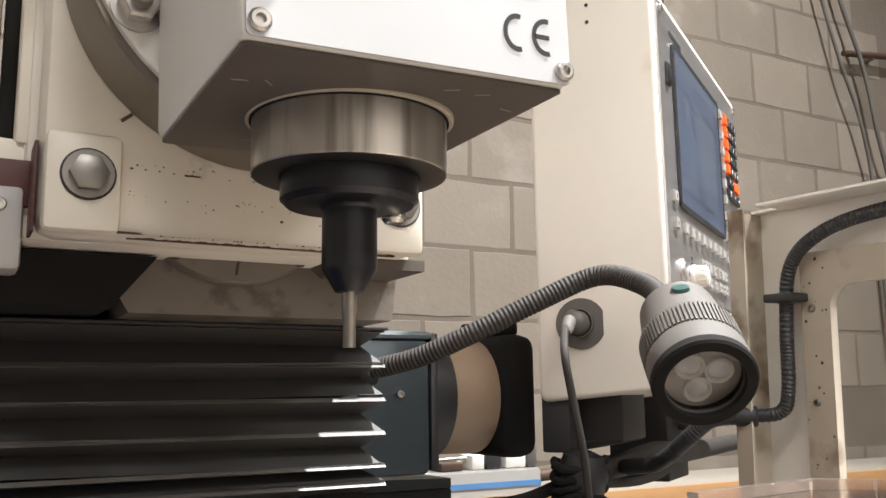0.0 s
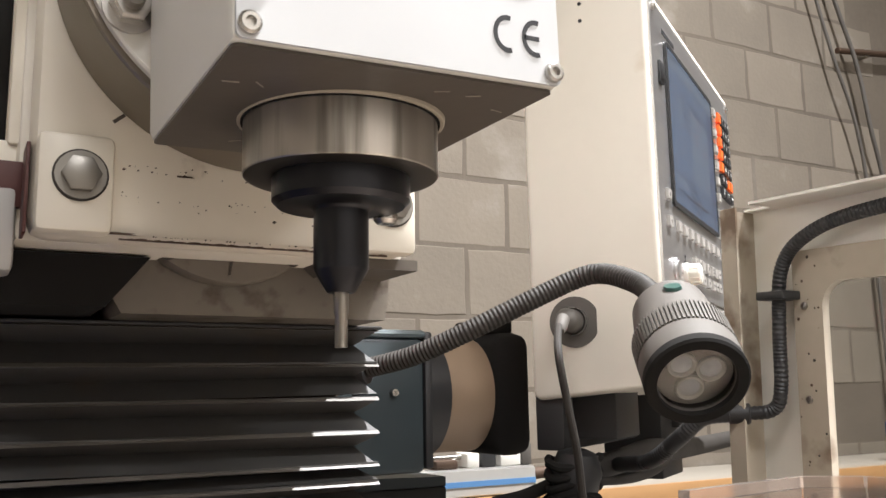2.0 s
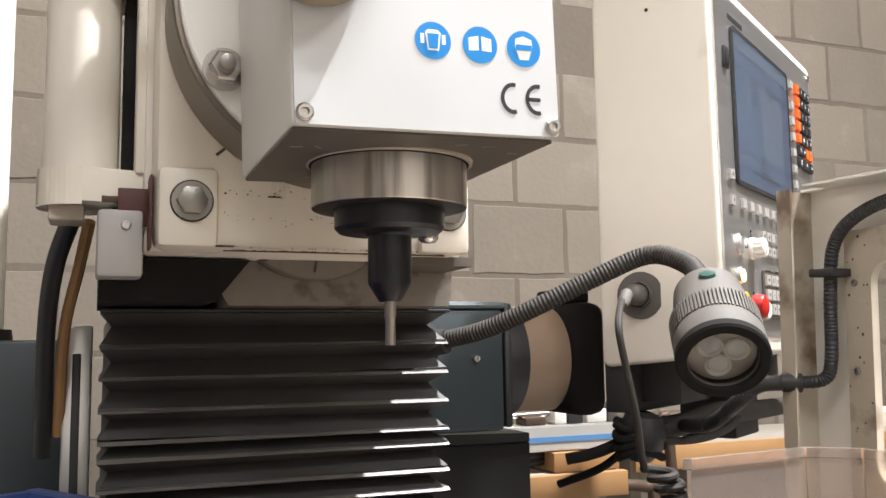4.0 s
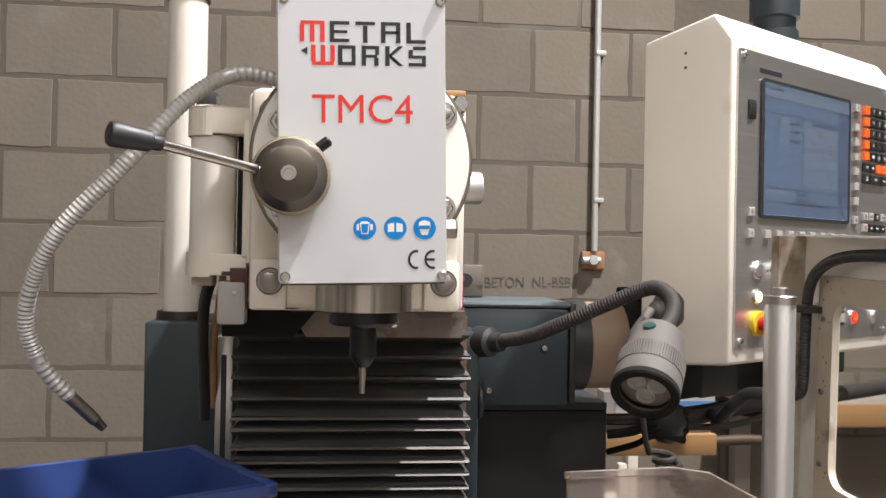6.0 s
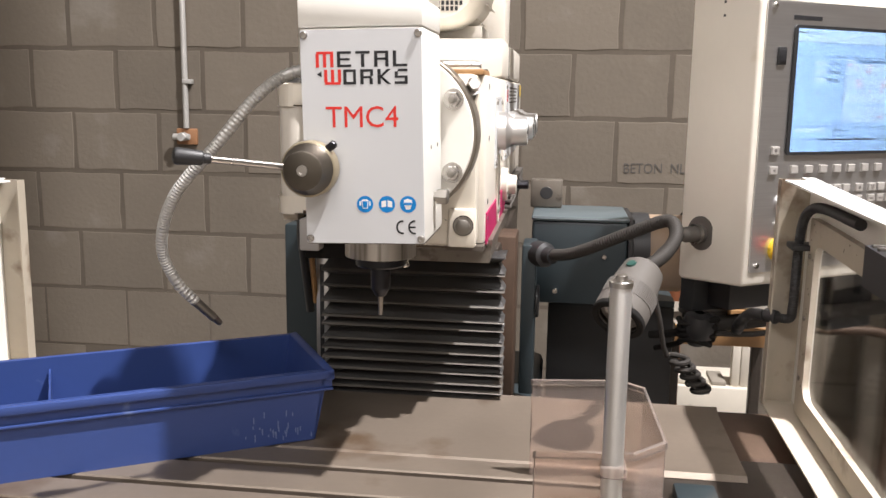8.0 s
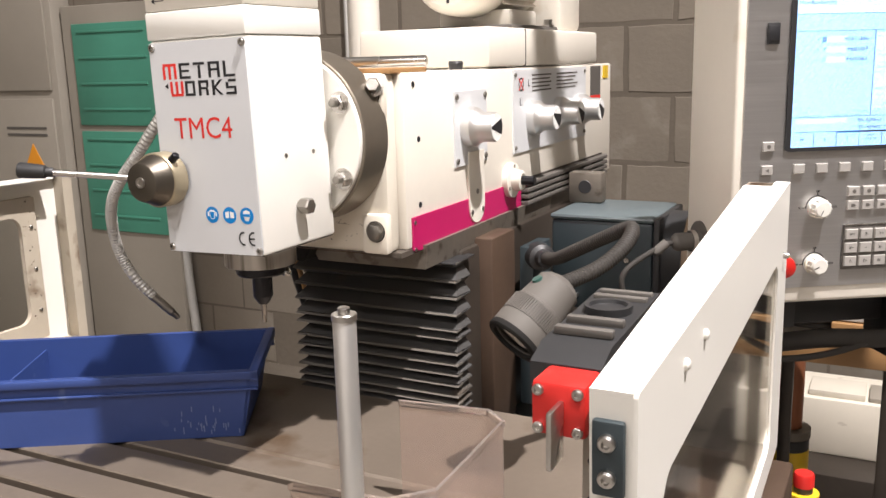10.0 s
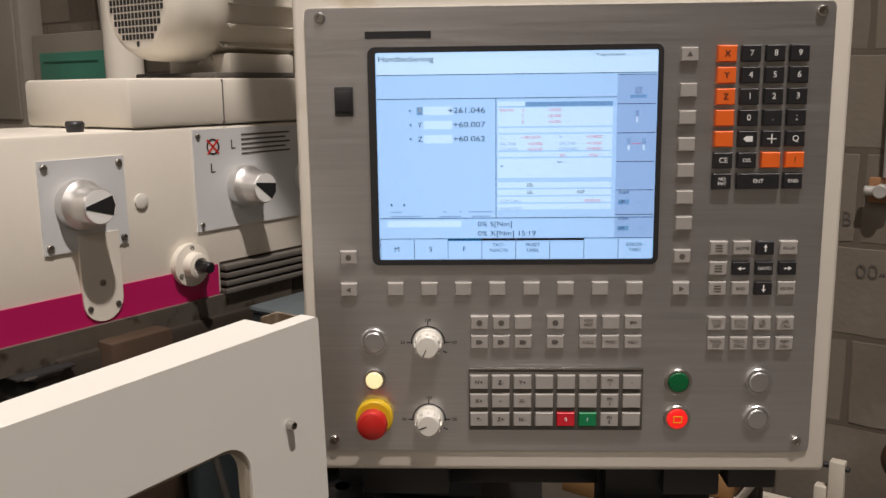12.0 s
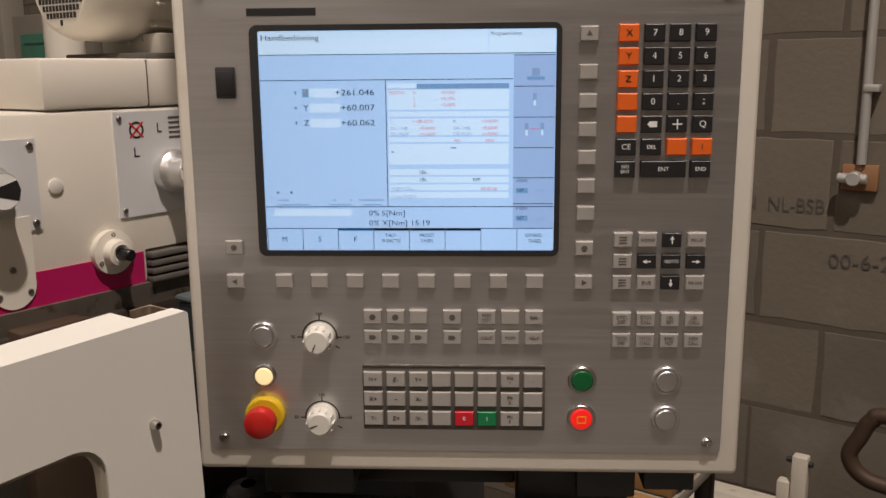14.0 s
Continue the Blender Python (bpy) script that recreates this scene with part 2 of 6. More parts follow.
def lathe(bm, profile, p0, p1, seg=32):
    """Turns (along, radius) pairs about the line from p0 to p1; along is in metres from p0."""
    p0, p1 = Vector(p0), Vector(p1)
    q = (p1 - p0).normalized().to_track_quat("Z", "Y").to_matrix().to_4x4()
    m = Matrix.Translation(p0) @ q
    rings = []
    for a, r in profile:
        if r <= 1e-6:
            rings.append([bm.verts.new(m @ Vector((0, 0, a)))])
        else:
            rings.append([bm.verts.new(m @ Vector((r * math.cos(2 * math.pi * k / seg), r * math.sin(2 * math.pi * k / seg), a))) for k in range(seg)])
    for u, v in zip(rings, rings[1:]):
        for k in range(seg):
            n = (k + 1) % seg
            if len(u) == 1 and len(v) == 1:
                continue
            if len(u) == 1:
                bm.faces.new((u[0], v[n], v[k]))
            elif len(v) == 1:
                bm.faces.new((u[k], u[n], v[0]))
            else:
                bm.faces.new((u[k], u[n], v[n], v[k]))
    return bm


def L(profile, p0, p1, seg=32):
    return lathe(bmesh.new(), profile, p0, p1, seg)


def cyl(p0, p1, r, seg=24, edge=0.002, bm=None):
    d = (Vector(p1) - Vector(p0)).length
    e = min(edge, d * 0.4, r * 0.4)
    return lathe(bm or bmesh.new(), [(0, 0), (0, r - e), (e, r), (d - e, r), (d, r - e), (d, 0)], p0, p1, seg)


def spline(points, steps=12):
    """A smooth run of points through the given ones."""
    ps = [Vector(p) for p in points]
    ps = [ps[0] * 2 - ps[1], *ps, ps[-1] * 2 - ps[-2]]
    out = []
    for a, b, c, d in zip(ps, ps[1:], ps[2:], ps[3:]):
        for k in range(steps):
            t = k / steps
            out.append(0.5 * ((2 * b) + (c - a) * t + (2 * a - 5 * b + 4 * c - d) * t * t + (3 * b - a - 3 * c + d) * t ** 3))
    out.append(ps[-2])
    return out


def hose(points, r, seg=12, steps=12, ribs=0.0, depth=0.0, bm=None):
    """A tube along points; ribs: the pitch of its rings."""
    bm = bm or bmesh.new()
    run = spline(points, steps)
    if ribs:
        dense = [run[0]]
        for a, b in zip(run, run[1:]):
            d = (b - a).length
            n = max(1, round(d / (ribs / 2)))
            dense += [a.lerp(b, (k + 1) / n) for k in range(n)]
        run = dense
    up, rings = Vector((0.3, 0.2, 1)), []
    for k, p in enumerate(run):
        t = (run[min(k + 1, len(run) - 1)] - run[max(k - 1, 0)]).normalized()
        side = t.cross(up).normalized()
        up = side.cross(t).normalized()
        rr = r - (depth if ribs and k % 2 else 0)
        rings.append([bm.verts.new(p + rr * (math.cos(2 * math.pi * j / seg) * side + math.sin(2 * math.pi * j / seg) * up)) for j in range(seg)])
    for u, v in zip(rings, rings[1:]):
        for j in range(seg):
            bm.faces.new((u[j], u[(j + 1) % seg], v[(j + 1) % seg], v[j]))
    bm.faces.new(rings[0][::-1])
    bm.faces.new(rings[-1])
    return bm


def prism(poly, depth, bm=None, m=None):
    """A polygon of (x, z) pairs pushed along y from 0 to depth."""
    bm = bm or bmesh.new()
    a = [bm.verts.new((x, 0, z)) for x, z in poly]
    b = [bm.verts.new((x, depth, z)) for x, z in poly]
    bm.faces.new(a)
    bm.faces.new(b[::-1])
    n = len(poly)
    for k in range(n):
        bm.faces.new((a[k], b[k], b[(k + 1) % n], a[(k + 1) % n]))
    bmesh.ops.recalc_face_normals(bm, faces=bm.faces)
    if m is not None:
        bm.transform(m)
    return bm


def rounded(x0, x1, z0, z1, r, n=5):
    out = []
    for cx, cz, a in ((x1 - r, z1 - r, 0), (x0 + r, z1 - r, 90), (x0 + r, z0 + r, 180), (x1 - r, z0 + r, 270)):
        out += [(cx + r * math.cos(radians(a + 90 * k / n)), cz + r * math.sin(radians(a + 90 * k / n))) for k in range(n + 1)]
    return out


def ringplate(outer, inner, depth):
    """A plate with one hole; outer and inner have the same number of points, in the same turn."""
    bm = bmesh.new()
    rows = [[bm.verts.new((x, y, z)) for x, z in poly] for poly, y in ((outer, 0), (inner, 0), (inner, depth), (outer, depth))]
    n = len(outer)
    for u, v in zip(rows, rows[1:] + rows[:1]):
        for k in range(n):
            bm.faces.new((u[k], u[(k + 1) % n], v[(k + 1) % n], v[k]))
    bmesh.ops.recalc_face_normals(bm, faces=bm.faces)
    return bm


def letters(name, words, size, m, material, parent, align="CENTER", thick=0.0002, wide=1.0, bold=0.0):
    """Words in the built-in font, standing in m's x-z plane and facing -y."""
    cu = bpy.data.curves.new(name, "FONT")
    cu.body, cu.size, cu.align_x, cu.align_y, cu.extrude, cu.resolution_u, cu.offset = words, size, align, "CENTER", thick, 3, bold
    tmp = new("tmp", cu)
    me = bpy.data.meshes.new_from_object(tmp.evaluated_get(bpy.context.evaluated_depsgraph_get()))
    bpy.data.objects.remove(tmp)
    bpy.data.curves.remove(cu)
    me.transform(SPOT[parent].inverted() @ m @ pose(0, 0, 0, 90) @ Matrix.Diagonal((wide, 1, 1, 1)))
    me.materials.clear()
    me.materials.append(material)
    me.name = name
    ob = new(name, me)
    ob.parent = parent
    SPOT[ob] = SPOT[parent]
    return ob


def screw(parent, at, way, r=0.004, h=0.003, material=None, name="screw"):
    """A socket-head screw that stands on a face at 'at', pointing along way."""
    p, d = Vector(at), Vector(way).normalized()
    bm = L([(0, 0), (0, r), (h * 0.7, r), (h, r * 0.8), (h, r * 0.5), (h * 0.35, r * 0.45), (h * 0.35, 0)], p, p + d, 14)
    return part(name, bm, material or STEEL, parent)


def hexbolt(parent, at, way, r=0.011, h=0.008, washer=True, material=None, name="bolt"):
    p, d = Vector(at), Vector(way).normalized()
    bm = bmesh.new()
    if washer:
        lathe(bm, [(0, 0), (0, r * 1.3), (h * 0.2, r * 1.3), (h * 0.2, 0)], p, p + d, 20)
    lathe(bm, [(h * 0.2, 0), (h * 0.2, r), (h * 0.9, r), (h, r * 0.85), (h, 0)], p, p + d, 6)
    return part(name, bm, material or STEEL, parent)


# ---- room ----
WALL_Y = 2.745


def structure(name, bm, material, label):
    ob = part(name, bm, material)
    return tagged(ob, label, kind="structure")


structure("floor", B(-4.2, 5.2, -4.6, 2.9, -0.1, 0), CONCRETE, "stained grey concrete workshop floor")
structure("ceiling", B(-4.2, 5.2, -4.6, 2.9, 7.2, 7.3), CEIL, "pale sheet ceiling high over the workshop")
wall_n = structure("wall_north", B(-4.2, 5.2, WALL_Y + 0.0009, WALL_Y + 0.2, 0, 7.2), MORTAR, "grey concrete block wall with mortar joints")
# unseen; pale to throw light back onto the machine and the panel face
structure("wall_south", B(-4.2, 5.2, -4.8, -4.6, 0, 7.2), BOUNCEWALL, "unseen wall made pale to bounce light back")
structure("wall_west", B(-4.4, -4.2, -4.6, 2.7, 0, 7.2), BLOCK, "plain grey block wall at the west end")
# unseen; kept dark so that the panel's steel face reflects little
structure("wall_east", B(5.2, 5.4, -4.6, 2.7, 0, 7.2), BLOCK, "unseen grey block wall, kept dark for reflections")

# ---- milling machine: bed, table, column ----
mill = thing("milling_machine", "cream and grey-green tool milling machine with a swivelling vertical head", "milling machine", (0.25, 1.0, 0))
part("machine_base", B(-0.1, 0.49, 0.62, 1.5, 0, 0.86, 0.02), TEAL, mill, "dark grey-green machine base")
part("knee", B(-0.02, 0.52, 0.0, 0.66, 0.2, 0.84, 0.015), TEAL, mill)
part("column", B(0.09, 0.41, 0.84, 1.5, 0.86, 1.25, 0.01), OILY, mill, "oily dark column behind the bellows")

table = thing("machine_table", "brown-grey cast iron machine table with long T-slots", "machine table", (0.2, 0.3, 0.84))
Z = 0.965
SLOTS = (0.01, 0.095, 0.18, 0.262, 0.346, 0.437)
edges = [-0.07]
for s in SLOTS:
    edges += [s - 0.0075, s + 0.0075]
edges += [0.503]
for a, b in zip(edges[::2], edges[1::2]):
    part("table_strip", B(-0.75, 0.66, a, b, 0.935, Z, 0.0025, 1), IRON, table)
part("table_body", B(-0.75, 0.66, -0.068, 0.502, 0.85, 0.9352, 0.004), IRON, table)
part("chute", prism([(0.507, 0.956), (0.515, 0.9635), (0.775, 0.9645), (0.80, 0.972), (0.80, 0.84), (0.507, 0.84)], 1.37, m=pose(-0.55, 0, 0, 0, 0, 0) @ Matrix(((0, 1, 0, 0), (1, 0, 0, 0), (0, 0, 1, 0), (0, 0, 0, 1)))), IRON, table, "smooth brownish chip guard strip")
part("end_trough", B(0.665, 0.95, 0.30, 0.60, 0.86, 0.955, 0.006), OILY, table, "oily olive end trough")
part("end_block", B(0.70, 0.76, 0.33, 0.45, 0.955, 0.975, 0.004), TEAL, table)
part("end_shelf", B(0.66, 0.98, 0.60, 0.85, 0.86, 0.948, 0.006), RUST, table)

# bellows
bellows = thing("way_bellows", "black folded way bellows with worn brown fold edges", "bellows", (0.25, 0.8, 0.96))
zs = [1.240, 1.2075, 1.177, 1.147, 1.118, 1.102, 1.075, 1.055, 1.036, 1.016, 0.996, 0.981, 0.9665]
for k, (za, zb) in enumerate(zip(zs, zs[1:])):
    bm = bmesh.new()
    mid, lean = (za + zb) / 2 + 0.002, 0.0025 * math.sin(k * 1.7)
    rows = []
    for z, dp in ((za, 0.0), (za - 0.0015, 0.0), (mid, 0.026), (zb + 0.001, 0.001)):
        rows.append([bm.verts.new(v) for v in ((0.078 + dp * 0.4, 0.84, z), (0.078 + dp * 0.4, 0.782 + dp, z - lean), (0.424 - dp * 0.5, 0.782 + dp, z + lean), (0.424 - dp * 0.5, 0.84, z))])
    for u, v in zip(rows, rows[1:]):
        for j in range(3):
            bm.faces.new((u[j], u[j + 1], v[j + 1], v[j]))
    bm.faces.new(rows[0][::-1])
    part("fold", bm, RUBBER, bellows, soft=False)
    bm = bmesh.new()
    prism([(0.7795, za - 0.0026), (0.7838, za + 0.0008), (0.8, za + 0.0008), (0.8, za - 0.0026)], 0.347, bm=bm, m=Matrix(((0, 1, 0, 0.0775), (1, 0, 0, 0), (0, 0, 1, 0), (0, 0, 0, 1))))
    part("fold_edge", bm, FOLD, bellows, "worn brown stiffener edge")
part("side_rail", B(0.045, 0.072, 0.86, 0.93, 0.9, 1.228, 0.003), ALU, bellows, "dull aluminium side rail")
part("rail_slot", B(0.0535, 0.0615, 0.8575, 0.861, 0.92, 1.2, 0.001), BLACKP, bellows)

# swivel base between column and ram
part("swivel_base", prism([(0.185, 1.242), (0.40, 1.242), (0.405, 1.2835), (0.16, 1.2835)], 0.6, m=pose(0, 0.715, 0)), CASTING, mill, "bare grey casting")
part("top_flap", B(0.078, 0.424, 0.772, 0.86, 1.2385, 1.2415, 0.001), BLACKP, bellows, "thin black top plate")
part("spindle_face", L([(0, 0), (0, 0.07), (0.001, 0.086), (0.004, 0.088), (0.02, 0.088)], (0.262, 0.70, 1.353), (0.262, 2, 1.353), 56), CASTING, mill, "bare steel round face under the ram")
# matt black puts the shade under the ram into the oily block's colour
part("guide_block", prism([(0.075, 1.244), (0.17, 1.244), (0.20, 1.281), (0.075, 1.281)], 0.2, m=pose(0, 0.69, 0)), RINGBLACK, mill, "oily guide block, blackened for the ram's shade")
part("lower_lip", prism([(0.325, 1.2835), (0.335, 1.275), (0.3955, 1.275), (0.3955, 1.2835)], 0.075, m=pose(0, 0.645, 0)), UNDER, mill, "dark casting lip under the ram")
part("way_plate", B(0.37, 0.437, 0.91, 1.02, 0.88, 1.26, 0.004), RUST, mill, "rusty brown guide plate")
part("rear_casting", B(0.16, 0.4, 1.0, 1.75, 1.2, 1.285, 0.006), OILY, mill)

# ram
ram = part("ram", B(0.107, 0.395, 0.668, 1.8, 1.283, 1.567, 0.006), CREAM, mill, "cream painted horizontal ram")
part("ram_front", B(0.113, 0.384, 0.63, 0.668, 1.283, 1.568, 0.012), OLDCREAM, ram, "chipped oily cream front flange")
for bx, bz in ((0.142, 1.321), (0.363, 1.321), (0.142, 1.535), (0.363, 1.535)):
    part("bolt_pad", B(bx - 0.026, bx + 0.021, 0.622, 0.64, bz - 0.037, bz + 0.028, 0.005), OLDCREAM, ram)
    part("bolt_pit", L([(0, 0), (0, 0.0172), (0.0006, 0.0172), (0.0006, 0)], (bx, 0.622, bz), (bx, 0, bz), 28), OILY, ram)
    hexbolt(ram, (bx, 0.6214, bz), (0, -1, 0), 0.0122, 0.009, material=DULL)
# chipped paint, rust line and dents on the front flange
random.seed(3)
for k in range(120):
    x = random.uniform(0.165, 0.35)
    z = random.choice((random.gauss(1.331, 0.0022), random.gauss(1.331, 0.0022), random.gauss(1.310, 0.004), 1.2855))
    w = random.uniform(0.00025, 0.0009) * (1.8 if k % 17 == 0 else 1)
    part("paint_chip", prism([(x - w, z), (x, z - w * 0.7), (x + w * 1.2, z + 0.0002), (x, z + w * 0.8)], 0.0006, m=pose(0, 0.6296, 0)), OILY if k % 3 else RUST, ram)
for k in range(22):
    x = 0.168 + 0.0088 * k
    part("rust_line", prism([(x, 1.2822), (x + 0.0088, 1.2822), (x + 0.0085, 1.2830 + random.uniform(0, 0.0008)), (x + 0.004, 1.2828 + random.uniform(0, 0.0014)), (x, 1.2831)], 0.003, m=pose(0, 0.6288, 0)), RUST, ram, "thin rust line along the lower edge")
for x, z, w, h in ((0.168, 1.2862, 0.012, 0.0009), (0.21, 1.3285, 0.006, 0.0006), (0.3, 1.3295, 0.004, 0.0005)):
    part("rust_patch", prism([(x - w, z - h), (x + w, z - h * 0.7), (x + w * 0.6, z), (x + w * 0.9, z + h * 0.8), (x - w, z + h)], 0.0006, m=pose(0, 0.6294, 0)), RUST, ram, "rust bleeding through the paint")
part("primer_strip", B(0.0875, 0.1122, 0.662, 0.67, 1.305, 1.336, 0.001), PRIMER, ram, "bare red primer with shade in its colour")
part("primer_strip", B(0.1105, 0.1128, 0.634, 0.662, 1.284, 1.343, 0.0005), PRIMER, ram, "bare red primer with shade in its colour")
part("dent", B(-0.0045, 0.0045, -0.0006, 0, -0.0012, 0.0012), UNDER, ram, m=pose(0.165, 0.63, 1.364, 0, -40, 0))
part("face_slot", B(-0.001, 0.001, -0.0006, 0, -0.009, 0.009), OILY, mill, m=pose(0.262, 0.7, 1.281, 0, 8, 0))
for x in (0.214, 0.312):
    part("face_hole", L([(0, 0), (0, 0.006), (0.0006, 0.006), (0.0006, 0)], (x, 0.70, 1.287), (x, 0, 1.287), 16), OILY, mill)
part("ram_cover", B(0.109, 0.397, 1.0, 1.67, 1.569, 1.645, 0.008), CREAM, ram, "cream top cover")
part("cover_seam", B(0.108, 0.3985, 1.18, 1.1815, 1.57, 1.643), FOLD, ram)
part("top_plug", L([(0, 0), (0, 0.012), (0.012, 0.014), (0.016, 0.012), (0.016, 0)], (0.36, 0.93, 1.567), (0.36, 0.93, 1.6), 16), BLACKP, ram)
part("handle_bar", cyl((0.2, 0.75, 1.585), (0.37, 0.8, 1.585), 0.009, 16), STEEL, ram, "chromed loose handle bar")
part("tan_strip", B(0.2, 0.39, 0.64, 0.76, 1.566, 1.575, 0.002), WOOD, ram)

# magenta skirt and side fittings, on the face x = 0.395


def on_side(poly, thick, name, material, label=""):
    m = Matrix(((0, 1, 0, 0.395), (1, 0, 0, 0), (0, 0, 1, 0), (0, 0, 0, 1)))
    return part(name, prism(poly, thick, m=m), material, ram, label)


on_side([(0.682, 1.281), (0.682, 1.335), (1.15, 1.335), (1.15, 1.272), (0.75, 1.272)], 0.0025, "skirt", PINK, "magenta sheet-metal skirt")
for sy, sz in ((0.69, 1.326), (0.69, 1.281), (1.14, 1.281)):
    screw(ram, (0.3975, sy, sz), (1, 0, 0), 0.0035, 0.0015, DULL)
on_side([(0.895, 1.42), (0.962, 1.42)] + [(0.9285 + 0.0335 * math.cos(radians(a)), 1.32 + 0.0335 * math.sin(radians(a))) for a in range(0, -181, -15)], 0.005, "lobe_cover", CREAM)
screw(ram, (0.40, 0.9285, 1.345), (1, 0, 0), 0.005, 0.002, DULL)
for a in (205, 335):
    screw(ram, (0.40, 0.9285 + 0.026 * math.cos(radians(a)), 1.32 + 0.026 * math.sin(radians(a))), (1, 0, 0), 0.0045, 0.002, DULL)
for sy, sz in ((0.701, 1.548), (0.714, 1.352), (0.715, 1.46)):
    screw(ram, (0.395, sy, sz), (1, 0, 0), 0.005, 0.001, BLACKOX)
part("cap_plug", L([(0, 0), (0, 0.0115), (0.003, 0.0115), (0.004, 0.009), (0.004, 0)], (0.395, 1.008, 1.458), (0.5, 1.008, 1.458), 20), KNOBW, ram)


def dial(cy, cz, base, r, turn):
    """A selector dial with a pointed black half."""
    d = part("selector_dial", L([(0, 0), (0, r * 1.18), (0.016, r * 1.15), (0.022, r * 0.98), (0.03, r * 0.86), (0.052, r * 0.86), (0.055, r * 0.8), (0.055, 0)],
             (0.395 + base, cy, cz), (1, cy, cz), 32), ALU, ram, "brushed aluminium selector dial")
    m = Matrix(((0, 1, 0, 0.395 + base + 0.0552), (1, 0, 0, cy), (0, 0, 1, cz), (0, 0, 0, 1))) @ pose(0, 0, 0, 0, turn, 0)
    part("dial_face", prism([(0.78 * r * math.cos(radians(a)), 0.78 * r * math.sin(radians(a))) for a in range(0, 360, 15)], 0.0006, m=m), WHITEINK, d)
    part("pointer", prism([(-0.75 * r, 0.06 * r), (0.62 * r, 0.46 * r), (0.76 * r, 0), (0.62 * r, -0.46 * r), (-0.75 * r, -0.06 * r)], 0.0012, m=m), INK, d)
    return d


on_side([(0.843, 1.398), (0.843, 1.531), (0.981, 1.531), (0.981, 1.398)], 0.003, "dial_plate", PLATE, "grey aluminium dial plate")
for sy in (0.852, 0.972):
    for sz in (1.408, 1.521):
        screw(ram, (0.398, sy, sz), (1, 0, 0), 0.0055, 0.003, DULL)
dial(0.9, 1.466, 0.003, 0.031, 0)
on_side([(1.113, 1.395), (1.113, 1.562), (1.575, 1.562), (1.575, 1.395)], 0.003, "dial_plate", PLATE, "grey aluminium dial plate with lettering")
for sy in (1.122, 1.565):
    for sz in (1.406, 1.552):
        screw(ram, (0.398, sy, sz), (1, 0, 0), 0.0045, 0.003, DULL)
for cy, tn in ((1.215, 22), (1.373, 35), (1.525, 40)):
    dial(cy, 1.462, 0.003, 0.031, tn)
MS = Matrix(((0, 1, 0, 0.3982), (1, 0, 0, 0), (0, 0, 1, 0), (0, 0, 0, 1)))
TXT = Matrix(((0, -1, 0, 0.3984), (1, 0, 0, 0), (0, 0, 1, 0), (0, 0, 0, 1)))
bm = ringplate([(1.153 + 0.0135 * math.cos(radians(a)), 1.533 + 0.0135 * math.sin(radians(a))) for a in range(0, 360, 15)],
               [(1.153 + 0.0105 * math.cos(radians(a)), 1.533 + 0.0105 * math.sin(radians(a))) for a in range(0, 360, 15)], 0.0004)
part("turn_mark", bm, INK, ram, m=MS)
bm = bmesh.new()
for a in (45, -45):
    box(bm, -0.017, 0.017, 0, 0.0006, -0.0014, 0.0014, m=pose(1.153, 0, 1.533, 0, a, 0))
part("cross_mark", bm, REDINK, ram, m=MS)
for ty, tz in ((1.15, 1.497), (1.196, 1.534)):
    letters("lettering", "L", 0.022, TXT @ pose(ty, 0, tz), INK, ram)
for k, tz in enumerate((1.55, 1.542, 1.534, 1.526, 1.518)):
    part("text_line", B(1.215, 1.33 - 0.01 * (k % 2), 0, 0.0005, tz - 0.0016, tz + 0.0016), GREYINK, ram, m=MS)
    part("text_line", B(1.365, 1.51 - 0.015 * (k % 3), 0, 0.0005, tz - 0.0016, tz + 0.0016), GREYINK, ram, m=MS)
# rear nameplate, spindle boss, slatted strip
on_side([(1.62, 1.49), (1.62, 1.562), (1.70, 1.562), (1.70, 1.49)], 0.002, "rear_badge", GREYINK, "dark badge with a red edge")
on_side([(1.62, 1.47), (1.62, 1.4895), (1.70, 1.4895), (1.70, 1.47)], 0.0022, "badge_stripe", REDINK)
on_side([(1.725, 1.53), (1.725, 1.562), (1.765, 1.562), (1.765, 1.53)], 0.002, "sticker", YELLOW)
boss = part("shaft_boss", L([(0, 0), (0, 0.035), (0.012, 0.035), (0.014, 0.022), (0.03, 0.02), (0.032, 0.014), (0.024, 0.0)], (0.395, 1.09, 1.345), (1, 1.09, 1.345), 32), CREAM, ram, "cream shaft boss")
part("square_shaft", cyl((0.42, 1.09, 1.345), (0.452, 1.09, 1.345), 0.0095, 8), BLACKOX, boss)
for a in (90, 210, 330):
    screw(boss, (0.407, 1.09 + 0.028 * math.cos(radians(a)), 1.345 + 0.028 * math.sin(radians(a))), (1, 0, 0), 0.004, 0.002, DULL)
for k in range(4):
    part("slat", B(0.38, 0.412, 1.155, 1.72, 1.283 + k * 0.0135, 1.2925 + k * 0.0135, 0.002), GREYP, ram)
part("slat_back", B(0.37, 0.396, 1.155, 1.72, 1.275, 1.3375), OILY, ram)

# drive motor on the cover
motor = thing("drive_motor", "cream painted electric drive motor with a perforated fan cowl", "electric motor", (0.25, 1.3, 1.645), group="")
MC = (0.245, 1.135, 1.775)
part("cowl", L([(0, 0), (0, 0.08), (0.008, 0.09), (0.03, 0.099), (0.11, 0.102), (0.112, 0.094)], MC, (MC[0], 2, MC[2]), 40), CREAM, motor)
bm = bmesh.new()
